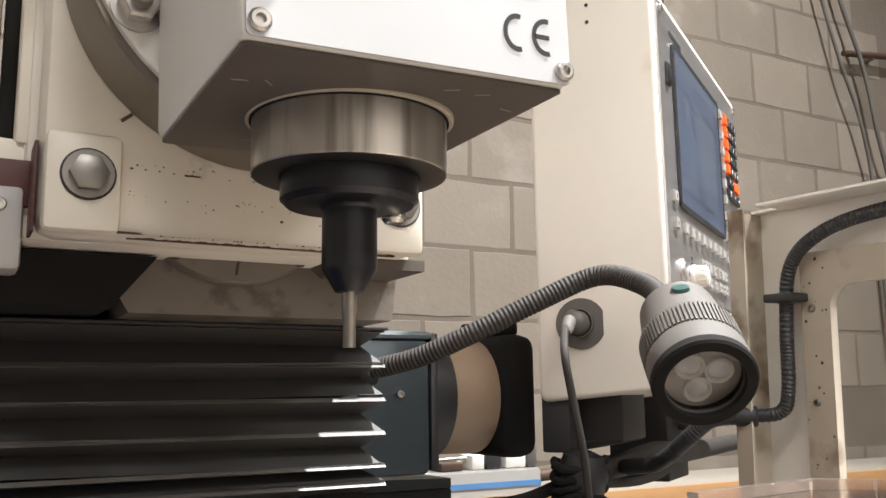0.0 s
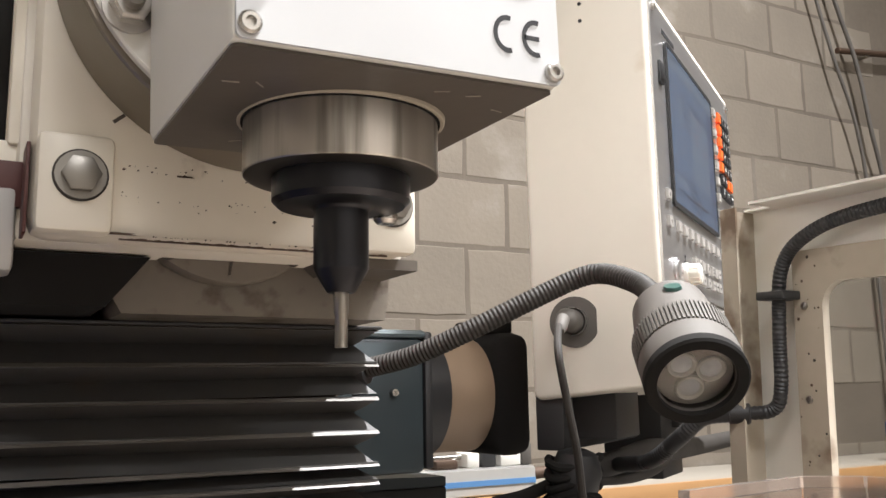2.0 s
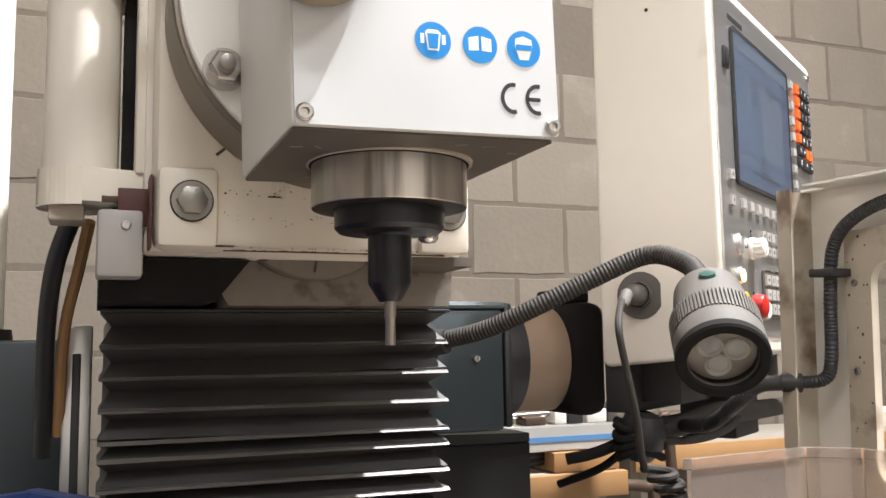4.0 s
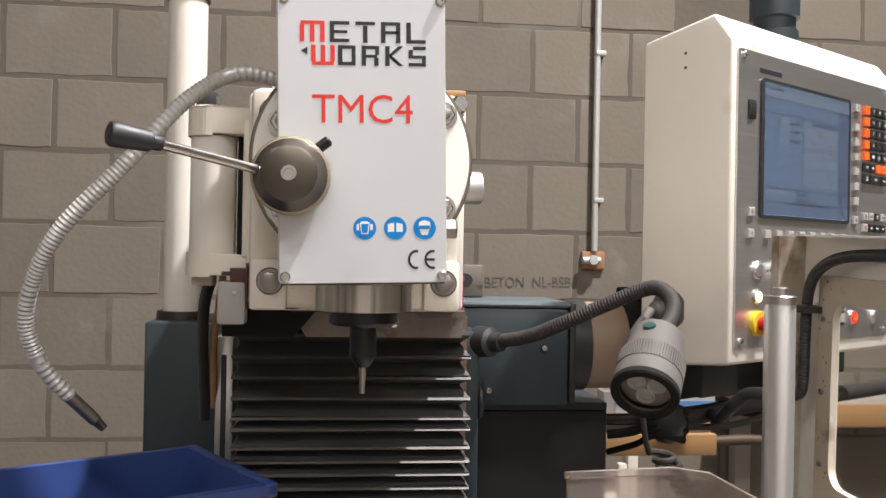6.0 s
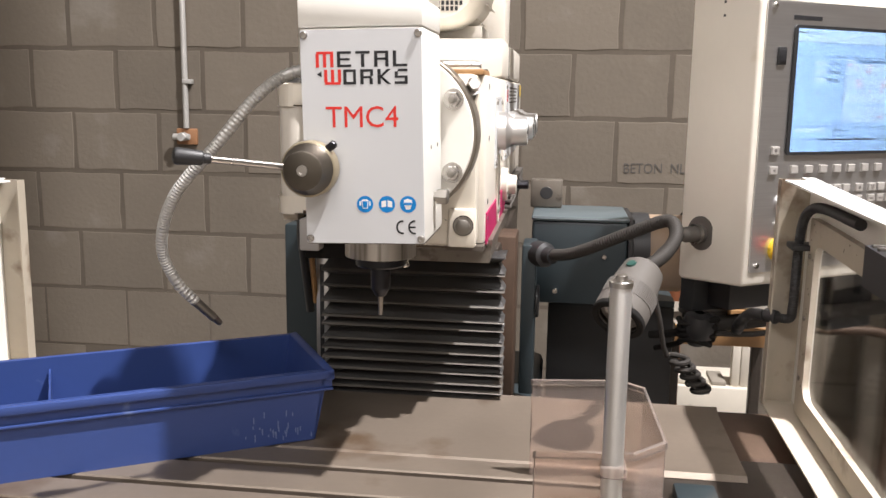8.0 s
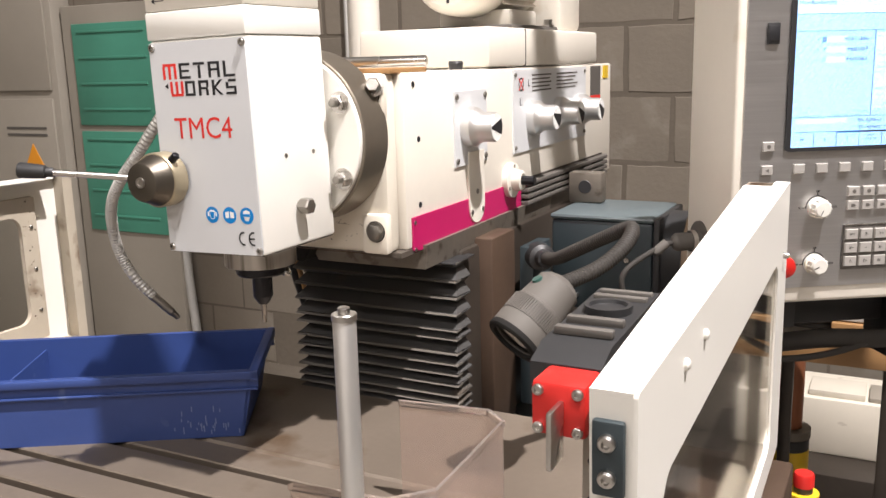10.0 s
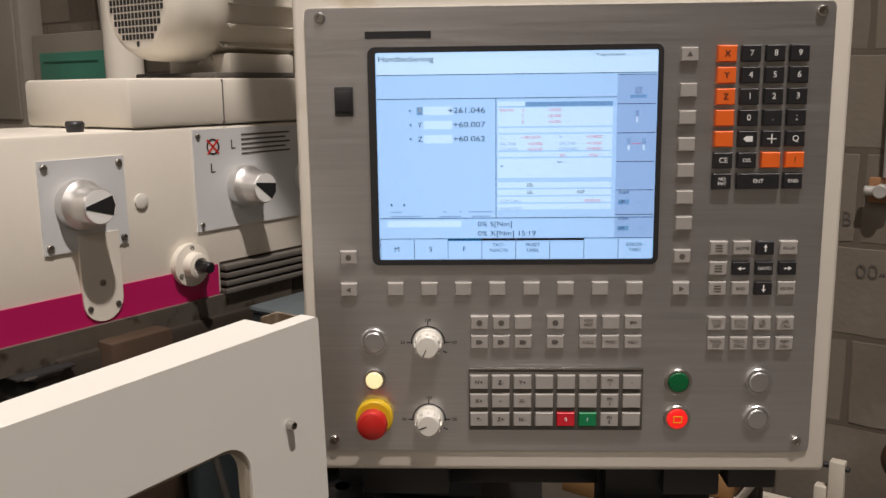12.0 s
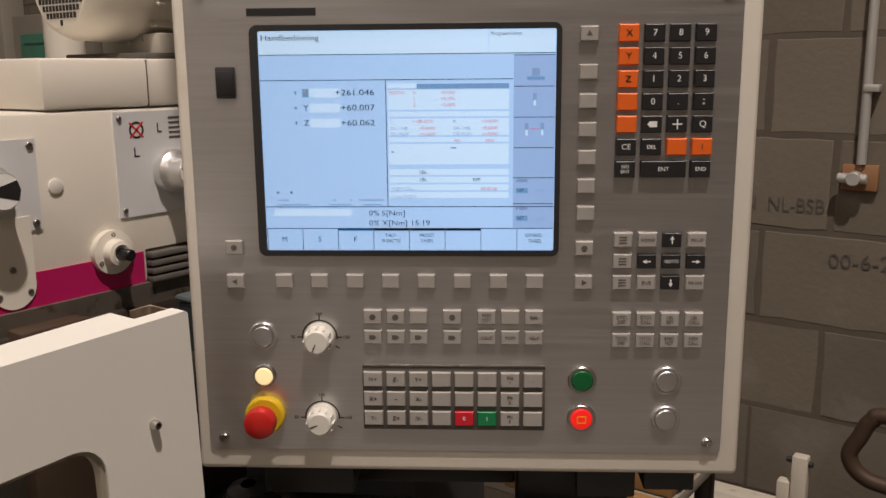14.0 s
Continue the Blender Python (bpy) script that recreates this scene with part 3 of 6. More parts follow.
for i in range(-7, 8):
    for j in range(-7, 8):
        if (i * 0.0098) ** 2 + (j * 0.0118) ** 2 < 0.071 ** 2:
            box(bm, MC[0] + i * 0.0098 - 0.0031, MC[0] + i * 0.0098 + 0.0031, MC[1] - 0.0012, MC[1] + 0.002, MC[2] + j * 0.0118 - 0.0045, MC[2] + j * 0.0118 + 0.0045)
tagged(part("fan_grille", bm, BLACKP, motor, "square ventilation holes", soft=False), kind="stuff")
part("stator", L([(0, 0.092), (0.0, 0.094), (0.2, 0.094), (0.205, 0.08), (0.22, 0.08), (0.22, 0)], (MC[0], 1.245, MC[2]), (MC[0], 2, MC[2]), 40), CREAM, motor)
for k in range(16):
    a = radians(k * 22.5)
    bm = B(-0.0015, 0.0015, 1.255, 1.44, 0.088, 0.106)
    part("cooling_fin", bm, CREAM, motor, m=pose(MC[0], 0, MC[2], 0, k * 22.5, 0))
part("motor_foot", B(0.16, 0.33, 1.26, 1.42, 1.645, 1.69, 0.006), CREAM, motor)
part("motor_plate", B(0.14, 0.36, 1.2, 1.6, 1.645, 1.6555, 0.003), GREYP, motor)
for bx in (0.15, 0.35):
    for by in (1.44, 1.58):
        hexbolt(motor, (bx, by, 1.6555), (0, 0, 1), 0.011, 0.016)
part("gear_case", B(0.17, 0.37, 1.47, 1.62, 1.645, 1.86, 0.015), CREAM, motor)

# ---- milling head, leaning a little ----
HEAD = Matrix.Translation((0.2545, 0.3748, 1.3355)) @ pose(0, 0, 0, 0, -1.45, 0)
head = part("milling_head", B(-0.0855, 0.0835, 0.0, 0.172, -0.0075, 0.286, 0.005), WHITE, mill, "white enamelled vertical milling head", m=HEAD)
part("head_collar", B(-0.086, 0.084, -0.001, 0.171, 0.2866, 0.3235, 0.002), WHITE, head, m=HEAD)
part("head_cap", B(-0.0855, 0.0835, 0.0, 0.171, 0.3243, 0.50, 0.003), CREAM, head, m=HEAD)
part("underside", prism(rounded(-0.0835, 0.0815, 0.003, 0.169, 0.004), 0.0015, m=HEAD @ pose(0, 0, -0.0085) @ Matrix(((1, 0, 0, 0), (0, 0, 1, 0), (0, 1, 0, 0), (0, 0, 0, 1)))), UNDER, head, "oily bare underside with shade in its colour")
fp = part("front_plate", prism(rounded(-0.0835, 0.0825, -0.0065, 0.283, 0.003), 0.002, m=HEAD @ pose(0, -0.0021, 0)), PLATE, head, "silver-white front plate with badges")
for sx, sz in ((-0.078, 0.0), (0.078, 0.0), (-0.078, 0.2765), (0.078, 0.2765)):
    part("plate_screw", L([(0, 0), (0, 0.0052), (0.0022, 0.0052), (0.0032, 0.004), (0.0032, 0.0024), (0.001, 0.002), (0.001, 0)], HEAD @ Vector((sx, -0.0021, sz)), HEAD @ Vector((sx, -1, sz)), 16), STEEL, fp)
FACE = HEAD @ pose(0, -0.0023, 0)


def mark(name, x0, x1, z0, z1, material, d=0.0):
    return part(name, B(x0, x1, -0.00006 - d * 0.3, 0.0001, z0, z1), material, fp, m=FACE)


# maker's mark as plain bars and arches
lx = -0.0625
for k in range(5):
    x0 = lx + k * 0.0255
    if k == 0:
        for xa in (x0, x0 + 0.01, x0 + 0.02):
            mark("badge_bar", xa, xa + 0.0045, 0.2335, 0.251, REDINK)
        mark("badge_bar", x0 + 0.001, x0 + 0.0245, 0.251, 0.2545, REDINK)
    else:
        w = 0.0195
        if k != 2:
            mark("badge_bar", x0 + 0.004, x0 + 0.0085, 0.2335, 0.2545, INK)
        else:
            mark("badge_bar", x0 + 0.0115, x0 + 0.016, 0.2335, 0.2505, INK)
        mark("badge_bar", x0 + (0.0085 if k != 2 else 0.004), x0 + (0.004 + w if k != 4 else 0.0085), 0.251, 0.2545, INK)
        if k in (1, 4):
            mark("badge_bar", x0 + 0.0085, x0 + 0.004 + w, 0.2335, 0.237, INK)
        if k in (1, 3):
            mark("badge_bar", x0 + 0.0085, x0 + 0.002 + w, 0.2425, 0.2455, INK)
        if k == 3:
            mark("badge_bar", x0 + w - 0.0005, x0 + 0.004 + w, 0.2335, 0.251, INK)
for k in range(5):
    x0 = lx + 0.011 + k * 0.0235
    if k == 0:
        for xa in (x0, x0 + 0.0095, x0 + 0.019):
            mark("badge_bar", xa, xa + 0.0045, 0.214, 0.2305, REDINK)
        mark("badge_bar", x0 + 0.001, x0 + 0.0225, 0.2105, 0.214, REDINK)
    else:
        mark("badge_bar", x0 + 0.003, x0 + 0.0075, 0.2105, 0.2305 if k != 4 else 0.214, INK)
        if k != 3:
            mark("badge_bar", x0 + 0.0075, x0 + 0.0205, 0.227, 0.2305, INK)
        if k == 1:
            mark("badge_bar", x0 + 0.0165, x0 + 0.0205, 0.214, 0.227, INK)
            mark("badge_bar", x0 + 0.0075, x0 + 0.0205, 0.2105, 0.214, INK)
        if k == 2:
            mark("badge_bar", x0 + 0.0165, x0 + 0.0205, 0.2215, 0.227, INK)
            mark("badge_bar", x0 + 0.0075, x0 + 0.0185, 0.2185, 0.2215, INK)
            mark("badge_bar", x0 + 0.0155, x0 + 0.02, 0.2105, 0.2185, INK)
        if k == 3:
            for s0, s1 in ((0.2205, 0.2305), (0.2205, 0.2105)):
                part("badge_bar", prism([(x0 + 0.0075, s0 - 0.002), (x0 + 0.0075, s0 + 0.002), (x0 + 0.0165, s1), (x0 + 0.0215, s1)], 0.0001, m=FACE @ pose(0, -0.00006, 0)), INK, fp)
        if k == 4:
            mark("badge_bar", x0 + 0.0165, x0 + 0.0205, 0.2105, 0.2215, INK)
            mark("badge_bar", x0 + 0.0075, x0 + 0.0165, 0.2105, 0.214, INK)
            mark("badge_bar", x0 + 0.0075, x0 + 0.0165, 0.2185, 0.2215, INK)
            mark("badge_bar", x0 + 0.003, x0 + 0.0075, 0.2185, 0.227, INK)
part("badge_arrow", prism([(-0.0615, 0.2245), (-0.055, 0.2285), (-0.055, 0.2205)], 0.0001, m=FACE @ pose(0, -0.00006, 0)), INK, fp)
letters("model_lettering", "TMC4", 0.041, FACE @ pose(-0.0005, -0.00003, 0.1655), REDINK, fp, wide=0.96, thick=0.00004)
for k, sx in enumerate((0.0005, 0.031, 0.0605)):
    st = part("safety_sticker", prism([(sx + 0.0115 * math.cos(radians(a)), 0.048 + 0.0115 * math.sin(radians(a))) for a in range(0, 360, 12)], 0.0001, m=FACE @ pose(0, -0.00006, 0)), BLUEINK, fp, "round blue safety sticker")
    FS = FACE @ pose(sx, -0.00012, 0.048)
    if k == 1:
        part("book_symbol", prism([(-0.0075, -0.004), (-0.0075, 0.004), (-0.001, 0.0055), (-0.001, -0.0035)], 0.0003, m=FS), WHITEINK, st)
        part("book_symbol", prism([(0.0075, -0.004), (0.0075, 0.004), (0.001, 0.0055), (0.001, -0.0035)], 0.0003, m=FS), WHITEINK, st)
    elif k == 0:
        part("symbol", prism([(-0.005, 0.005), (-0.0035, -0.006), (0.0035, -0.006), (0.005, 0.005), (0.003, 0.0068), (-0.003, 0.0068)], 0.0003, m=FS), WHITEINK, st)
        part("symbol", prism([(-0.0037, 0.0042), (-0.0026, -0.0048), (0.0026, -0.0048), (0.0037, 0.0042)], 0.0003, m=FS @ pose(0, -0.0004, 0)), BLUEINK, st)
        for e in (-1, 1):
            part("symbol", B(e * 0.0068 - 0.0012, e * 0.0068 + 0.0012, 0, 0.0003, -0.002, 0.004), WHITEINK, st, m=FS)
    else:
        part("symbol", prism([(-0.006, 0.001), (-0.003, -0.007), (0.003, -0.007), (0.006, 0.001), (0.0055, 0.006), (0, 0.008), (-0.0055, 0.006)], 0.0003, m=FS), WHITEINK, st)
        part("symbol", B(-0.0055, 0.0055, 0, 0.0003, -0.001, 0.0025), BLUEINK, st, m=FS @ pose(0, -0.0004, 0))
# conformity mark as two arcs
for cx, bar in ((0.0519, 0), (0.0686, 1)):
    arc = [(cx + 0.0092 * math.cos(radians(a)) * 0.92, 0.0163 + 0.0098 * math.sin(radians(a))) for a in range(75, 286, 15)]
    inn = [(cx + 0.0066 * math.cos(radians(a)) * 0.92, 0.0163 + 0.0072 * math.sin(radians(a))) for a in range(285, 74, -15)]
    part("mark_arc", prism(arc + inn, 0.0001, m=FACE @ pose(0, -0.00006, 0)), INK, fp)
    if bar:
        mark("mark_bar", cx - 0.007, cx + 0.002, 0.0151, 0.0175, INK)
# arrows drawn on the cap
for ax, az, ln, up in ((-0.072, 0.338, 0.022, 0), (-0.03, 0.34, 0.028, 0), (0.063, 0.345, 0.03, 1)):
    if up:
        part("ink_arrow", B(ax - 0.0006, ax + 0.0006, -0.0005, 0, az - 0.012, az + ln), INK, head, m=HEAD)
        part("ink_arrow", prism([(ax - 0.006, az - 0.006), (ax, az - 0.013), (ax + 0.006, az - 0.006), (ax, az - 0.011)], 0.0004, m=HEAD @ pose(0, -0.0005, 0)), INK, head)
    else:
        part("ink_arrow", B(ax, ax + ln, -0.0005, 0, az - 0.0006, az + 0.0006), INK, head, m=HEAD)
        tip = ax if az < 0.339 else ax + ln
        s = 0.007 if az < 0.339 else -0.007
        part("ink_arrow", prism([(tip, az), (tip + s, az + 0.004), (tip + s * 0.7, az), (tip + s, az - 0.004)], 0.0004, m=HEAD @ pose(0, -0.0005, 0)), INK, head)

# feed hub and lever
hub0, hubw = Vector((0.181, 0.37, 1.432)), Vector((0, -1, 0))
hub = part("feed_hub", L([(0, 0), (0, 0.0375), (0.012, 0.0375), (0.0125, 0.0355), (0.026, 0.0355), (0.027, 0.0345), (0.05, 0.0265), (0.0515, 0.024), (0.0515, 0)], hub0, hub0 + hubw, 40), HUBDARK, head, "turned browned steel feed hub")
part("hub_ring", L([(0.001, 0.0372), (0.001, 0.0382), (0.0235, 0.0382), (0.0255, 0.0368), (0.0258, 0.0355)], hub0, hub0 + hubw, 40), BRASSY, hub, "tarnished brass-coloured hub base")
part("hub_screw", L([(0.0512, 0), (0.0512, 0.0075), (0.054, 0.0072), (0.054, 0.0045), (0.052, 0.004), (0.052, 0)], hub0, hub0 + hubw, 20), STEEL, hub)
part("hub_hole", L([(0.0385, 0.0), (0.0395, 0.0045), (0.0397, 0)], hub0 + Vector((0.022, 0, -0.012)), hub0 + Vector((0.022, -1, -0.012)), 14), BLACKP, hub)
part("lock_knob", cyl((0.205, 0.352, 1.458), (0.218, 0.352, 1.468), 0.0055, 12), BLACKOX, hub)
lev = part("lever_rod", cyl((0.155, 0.338, 1.435), (0.066, 0.258, 1.4505), 0.0046, 16), STEEL, hub, "chromed lever rod")
v0, v1 = Vector((0.0765, 0.2665, 1.4492)), Vector((0.0358, 0.2405, 1.4545))
part("lever_grip", L([(0, 0), (0, 0.0058), (0.002, 0.0068), (0.009, 0.0068), (0.011, 0.0092), (0.042, 0.0112), (0.0455, 0.0098), (0.047, 0.006), (0.047, 0)], v0, v1, 20), BLACKP, lev, "black plastic grip")

# flange, slots, swivel ring behind the head
CX, CZ = 0.254, 1.471
part("head_flange", L([(0, 0.06), (0, 0.1285), (0.0015, 0.13), (0.012, 0.13), (0.012, 0)], (CX, 0.555, CZ), (CX, 2, CZ), 64), WHITE, head, "white round flange")
part("swivel_ring", L([(0, 0.1), (0, 0.1335), (0.0015, 0.135), (0.066, 0.135), (0.0665, 0.134), (0.0675, 0.1)], (CX, 0.562, CZ), (CX, 2, CZ), 72), BROWNED, head, "browned steel swivel ring")
for bx, bz in ((0.157, 1.41), (0.157, 1.512), (0.352, 1.527), (0.352, 1.414)):
    hexbolt(head, (bx, 0.555, bz), (0, -1, 0), 0.0125, 0.014)
    part("stud", L([(0, 0), (0, 0.0065), (0.009, 0.006), (0.011, 0)], (bx, 0.542, bz), (bx, 0, bz), 14), DULL, head)
part("side_bolt", L([(0, 0), (0, 0.008), (0.008, 0.008), (0.008, 0.012), (0.022, 0.012), (0.024, 0.01), (0.024, 0)], (0.334, 0.462, 1.387), (1, 0.43, 1.387), 6), DULL, head, "steel clamp bolt")
hexbolt(head, (0.372, 0.622, 1.546), (0.4, -1, 0.3), 0.0115, 0.022)
for sy, sz in ((0.44, 1.46), (0.505, 1.46)):
    screw(head, (0.3345, sy, sz), (1, 0, 0), 0.0035, 0.0012, DULL)

# spindle nose, collet chuck and cutter
SX, SY = 0.2566, 0.466
nose = part("spindle_nose", L([(0, 0.04), (0, 0.0522), (0.0008, 0.053), (0.0352, 0.053), (0.0358, 0.0524)], (SX, SY, 1.3315), (SX, SY, 0), 64), TURNED, head, "turned steel spindle nose, reflections painted as streaks")
part("nose_base", L([(0.0358, 0.0524), (0.0362, 0.05), (0.0362, 0.038), (0.034, 0.037), (0.034, 0)], (SX, SY, 1.3315), (SX, SY, 0), 64), NOSEBASE, nose, "dark steel nose underside")
part("seal_ring", L([(0, 0.05), (0, 0.0545), (0.0025, 0.0545), (0.0025, 0.05)], (SX, SY, 1.3275), (SX, SY, 0), 56), RINGBLACK, nose)
# the lip is a darker cream than the head above it
part("nose_collar", L([(0, 0.0545), (0, 0.0572), (0.0024, 0.057), (0.003, 0.0562), (0.003, 0.0545)], (SX, SY, 1.3285), (SX, SY, 0), 56), GRIMY, head, "darker cream lip round the spindle")
random.seed(8)
for k in range(9):
    lx, ly = random.uniform(-0.075, 0.07), random.uniform(0.01, 0.15)
    if math.hypot(lx - 0.002, ly - 0.091) > 0.062:
        part("scratch", B(-0.004, 0.004, -0.0004, 0.0004, -0.0004, 0), CABGREY, head, "bare scratch in the oily film", m=HEAD @ pose(lx, ly, -0.0085, 0, 0, random.uniform(-50, 50)))
chuck = part("tool_holder", L([(0, 0), (0, 0.0365), (0.001, 0.0375), (0.0135, 0.0375), (0.015, 0.036), (0.0165, 0.0345), (0.0168, 0.0175), (0.0178, 0.0158), (0.019, 0.0149), (0.05, 0.0149), (0.0515, 0.0144), (0.0625, 0.0078), (0.063, 0.0072), (0.063, 0)], (SX, SY, 1.2962), (SX, SY, 0), 48), BLACKOX, nose, "black tapered tool holder")
part("end_mill", L([(0, 0), (0, 0.004), (0.011, 0.004), (0.012, 0.0034), (0.0295, 0.0034), (0.0295, 0)], (SX, SY, 1.2335), (SX, SY, 0), 16), TURNED, chuck, "small steel end mill")
part("drip", L([(0, 0.0), (0.014, 0.0075), (0.017, 0.0072), (0.0195, 0.005), (0.02, 0)], (0.2905, 0.482, 1.2955), (0.2905, 0.482, 0), 20), STEEL, nose, "round steel locking nut")

# ---- left-hand lift column ----
liftcol = thing("support_column", "cream steel tube standing on a grey-green box column", "column", (-0.04, 1.35, 0))
part("column_box", B(-0.143, 0.06, 1.25, 1.5, 0, 1.218, 0.006), TEAL, liftcol, "dark grey-green box column")
part("tube", L([(0, 0.0), (0, 0.039), (0.63, 0.039), (0.63, 0)], (-0.087, 1.34, 1.234), (-0.087, 1.34, 3), 36), CREAM, liftcol)
part("tube_collar", L([(0, 0), (0, 0.052), (0.016, 0.05), (0.016, 0)], (-0.087, 1.34, 1.2185), (-0.087, 1.34, 3), 32), OILY, liftcol)
part("tube_cap", L([(0, 0), (0, 0.043), (0.12, 0.043), (0.124, 0.036), (0.124, 0)], (-0.087, 1.34, 1.864), (-0.087, 1.34, 3), 32), BLACKP, liftcol)


def clamp_arm(z0, z1):
    """A cast arm with a rounded end that holds the clamp cylinder."""
    end = [(0.058 + 0.034 * math.cos(radians(a)), 0.71 + 0.034 * math.sin(radians(a))) for a in range(90, 271, 15)]
    bm = prism(end + [(0.112, 0.676), (0.112, 0.744)], z1 - z0, m=Matrix(((1, 0, 0, 0), (0, 0, 1, 0), (0, 1, 0, z0), (0, 0, 0, 1))))
    bmesh.ops.bevel(bm, geom=bm.edges[:], offset=0.002, segments=2, affect="EDGES", profile=0.5)
    return bm


bracket = part("clamp_bracket", clamp_arm(1.325, 1.353), OLDCREAM, mill, "chipped cream clamp bracket")
part("bracket_top", clamp_arm(1.512, 1.548), OLDCREAM, bracket)
part("bracket_back", B(0.1005, 0.1125, 0.672, 0.76, 1.35, 1.53, 0.003), OLDCREAM, bracket)
# black strip stands in for the shade in the gap beside the cylinder
part("gap_plate", B(0.091, 0.1003, 0.70, 0.745, 1.353, 1.512, 0.001), RINGBLACK, bracket, "black strip standing in for the gap's shade")
part("clamp_cylinder", L([(0, 0), (0, 0.029), (0.0015, 0.0305), (0.1565, 0.0305), (0.1575, 0.029), (0.1575, 0)], (0.058, 0.71, 1.3535), (0.058, 0.71, 2), 36), CREAM, bracket)
part("bracket_stub", B(0.034, 0.062, 0.69, 0.73, 1.311, 1.325, 0.002), GRIMY, bracket)
part("bracket_cap", B(0.035, 0.062, 0.695, 0.735, 1.548, 1.572, 0.004), BLACKP, bracket)
part("rust_patch", B(0.075, 0.1, 0.6756, 0.677, 1.3255, 1.331, 0.0005), RUST, bracket, "rust stain on the chipped edge")
part("limit_switch", B(0.072, 0.108, 0.66, 0.72, 1.262, 1.318, 0.004), KEYGREY, mill)
part("primer_edge", B(0.084, 0.1065, 0.70, 0.724, 1.285, 1.334, 0.004), MAROON, mill, "maroon primer, darkened for the shade there")
screw(mill, (0.094, 0.66, 1.305), (0, -1, 0), 0.004, 0.002)
part("cable", hose([(0.05, 0.76, 1.32), (0.037, 0.79, 1.28), (0.03, 0.83, 1.22), (0.028, 0.88, 1.1)], 0.0085, 12), BLACKP, mill)
part("cable", hose([(0.066, 0.76, 1.32), (0.058, 0.79, 1.28), (0.046, 0.83, 1.22), (0.042, 0.87, 1.12)], 0.0055, 10), WOOD, mill)

# coolant hose with a nozzle
cool = thing("coolant_hose", "flexible metal coolant hose hanging from the ram to a nozzle", "coolant hose", (0.1, 0.56, 1.5))
part("hose", hose([(0.16, 0.555, 1.562), (0.105, 0.54, 1.565), (0.05, 0.525, 1.528), (-0.01, 0.51, 1.455), (-0.085, 0.51, 1.37), (-0.126, 0.545, 1.285), (-0.114, 0.565, 1.222), (-0.0855, 0.581, 1.181)], 0.0098, 14, 14, 0.006, 0.0014), GALV, cool, "ribbed steel hose")
part("nozzle", L([(0, 0), (0, 0.008), (0.045, 0.0075), (0.047, 0.006), (0.06, 0.005), (0.062, 0)], (-0.087, 0.5805, 1.183), (-0.036, 0.612, 1.121), 16), DULL, cool, "slim steel nozzle")

# ---- control panel ----
PM = pose(0.889, 0.894, 1.70, 0, 0, 33.2)
panel = thing("control_panel", "cream control pendant with brushed steel face, keys and lit screen", "control panel", turn=PM @ pose(0.265, 0.1, -0.5))
bm = bmesh.new()
prof = [(0.0, -0.516), (0.0, 0.024), (0.034, 0.071), (0.178, 0.044), (0.178, -0.525), (0.17, -0.532)]
a = [bm.verts.new((-0.031, y, z)) for y, z in prof]
b = [bm.verts.new((0.566, y, z)) for y, z in prof]
bm.faces.new(a[::-1])
bm.faces.new(b)
for k in range(len(prof)):
    n = (k + 1) % len(prof)
    bm.faces.new((a[k], a[n], b[n], b[k]))
bmesh.ops.recalc_face_normals(bm, faces=bm.faces)
bmesh.ops.bevel(bm, geom=bm.edges[:], offset=0.006, segments=3, affect="EDGES", profile=0.5)
housing = part("housing", bm, CREAM, panel, "cream sheet-steel housing", m=PM)
fpl = part("face_plate", prism(rounded(-0.0165, 0.545, -0.49, 0.010, 0.006), 0.003, m=PM @ pose(0, -0.0031, 0)), BRUSHED, panel, "brushed stainless steel face plate")
F = PM @ pose(0, -0.0032, 0)


def fw(x, z, d=0.0):
    return F @ Vector((x / 1000, -d, z / 1000))


def frontward(x, z):
    return F @ Vector((x / 1000, -1, z / 1000))


for sx, sz in ((0, 0), (530, 0), (0, -477), (530, -477)):
    part("corner_screw", L([(0, 0), (0, 0.0058), (0.003, 0.0058), (0.0042, 0.0046), (0.0042, 0.0028), (0.0012, 0.0026), (0.0012, 0)], fw(sx, sz), frontward(sx, sz), 16), STEEL, fpl)
part("maker_mark", B(0.048, 0.119, -0.0004, 0, -0.0225, -0.0148), INK, fpl, m=F)
usb = part("socket_cover", B(0.0135, 0.0335, -0.004, 0.0, -0.1045, -0.0725, 0.0015), BLACKP, fpl, "black socket cover", m=F)
part("cover_flap", B(0.015, 0.032, -0.0052, -0.0035, -0.1, -0.077, 0.001), KEYBLACK, usb, m=F)

# screen
scr = part("screen_frame", ringplate(rounded(0.0505, 0.3665, -0.2695, -0.0315, 0.008), rounded(0.0588, 0.361, -0.2635, -0.0375, 0.002), 0.004), BLACKP, panel, "black screen bezel", m=F @ pose(0, -0.0041, 0))
sg = part("screen", B(0.0586, 0.3612, -0.0012, -0.0002, -0.2637, -0.0373), SCREEN, scr, "lit pale blue display", m=F)


def sbox(x0, x1, z0, z1, material, d=1, name="screen_field"):
    return part(name, B(x0 / 1000, x1 / 1000, -0.0012 - 0.0003 * d, -0.0011, z0 / 1000, z1 / 1000), material, sg, m=F)


def stext(words, x, z, size, material=INK, align="LEFT", wide=1.0):
    return letters("screen_lettering", words, size / 1000, F @ pose(x / 1000, -0.0023, z / 1000), material, sg, align, 0.0001, wide)


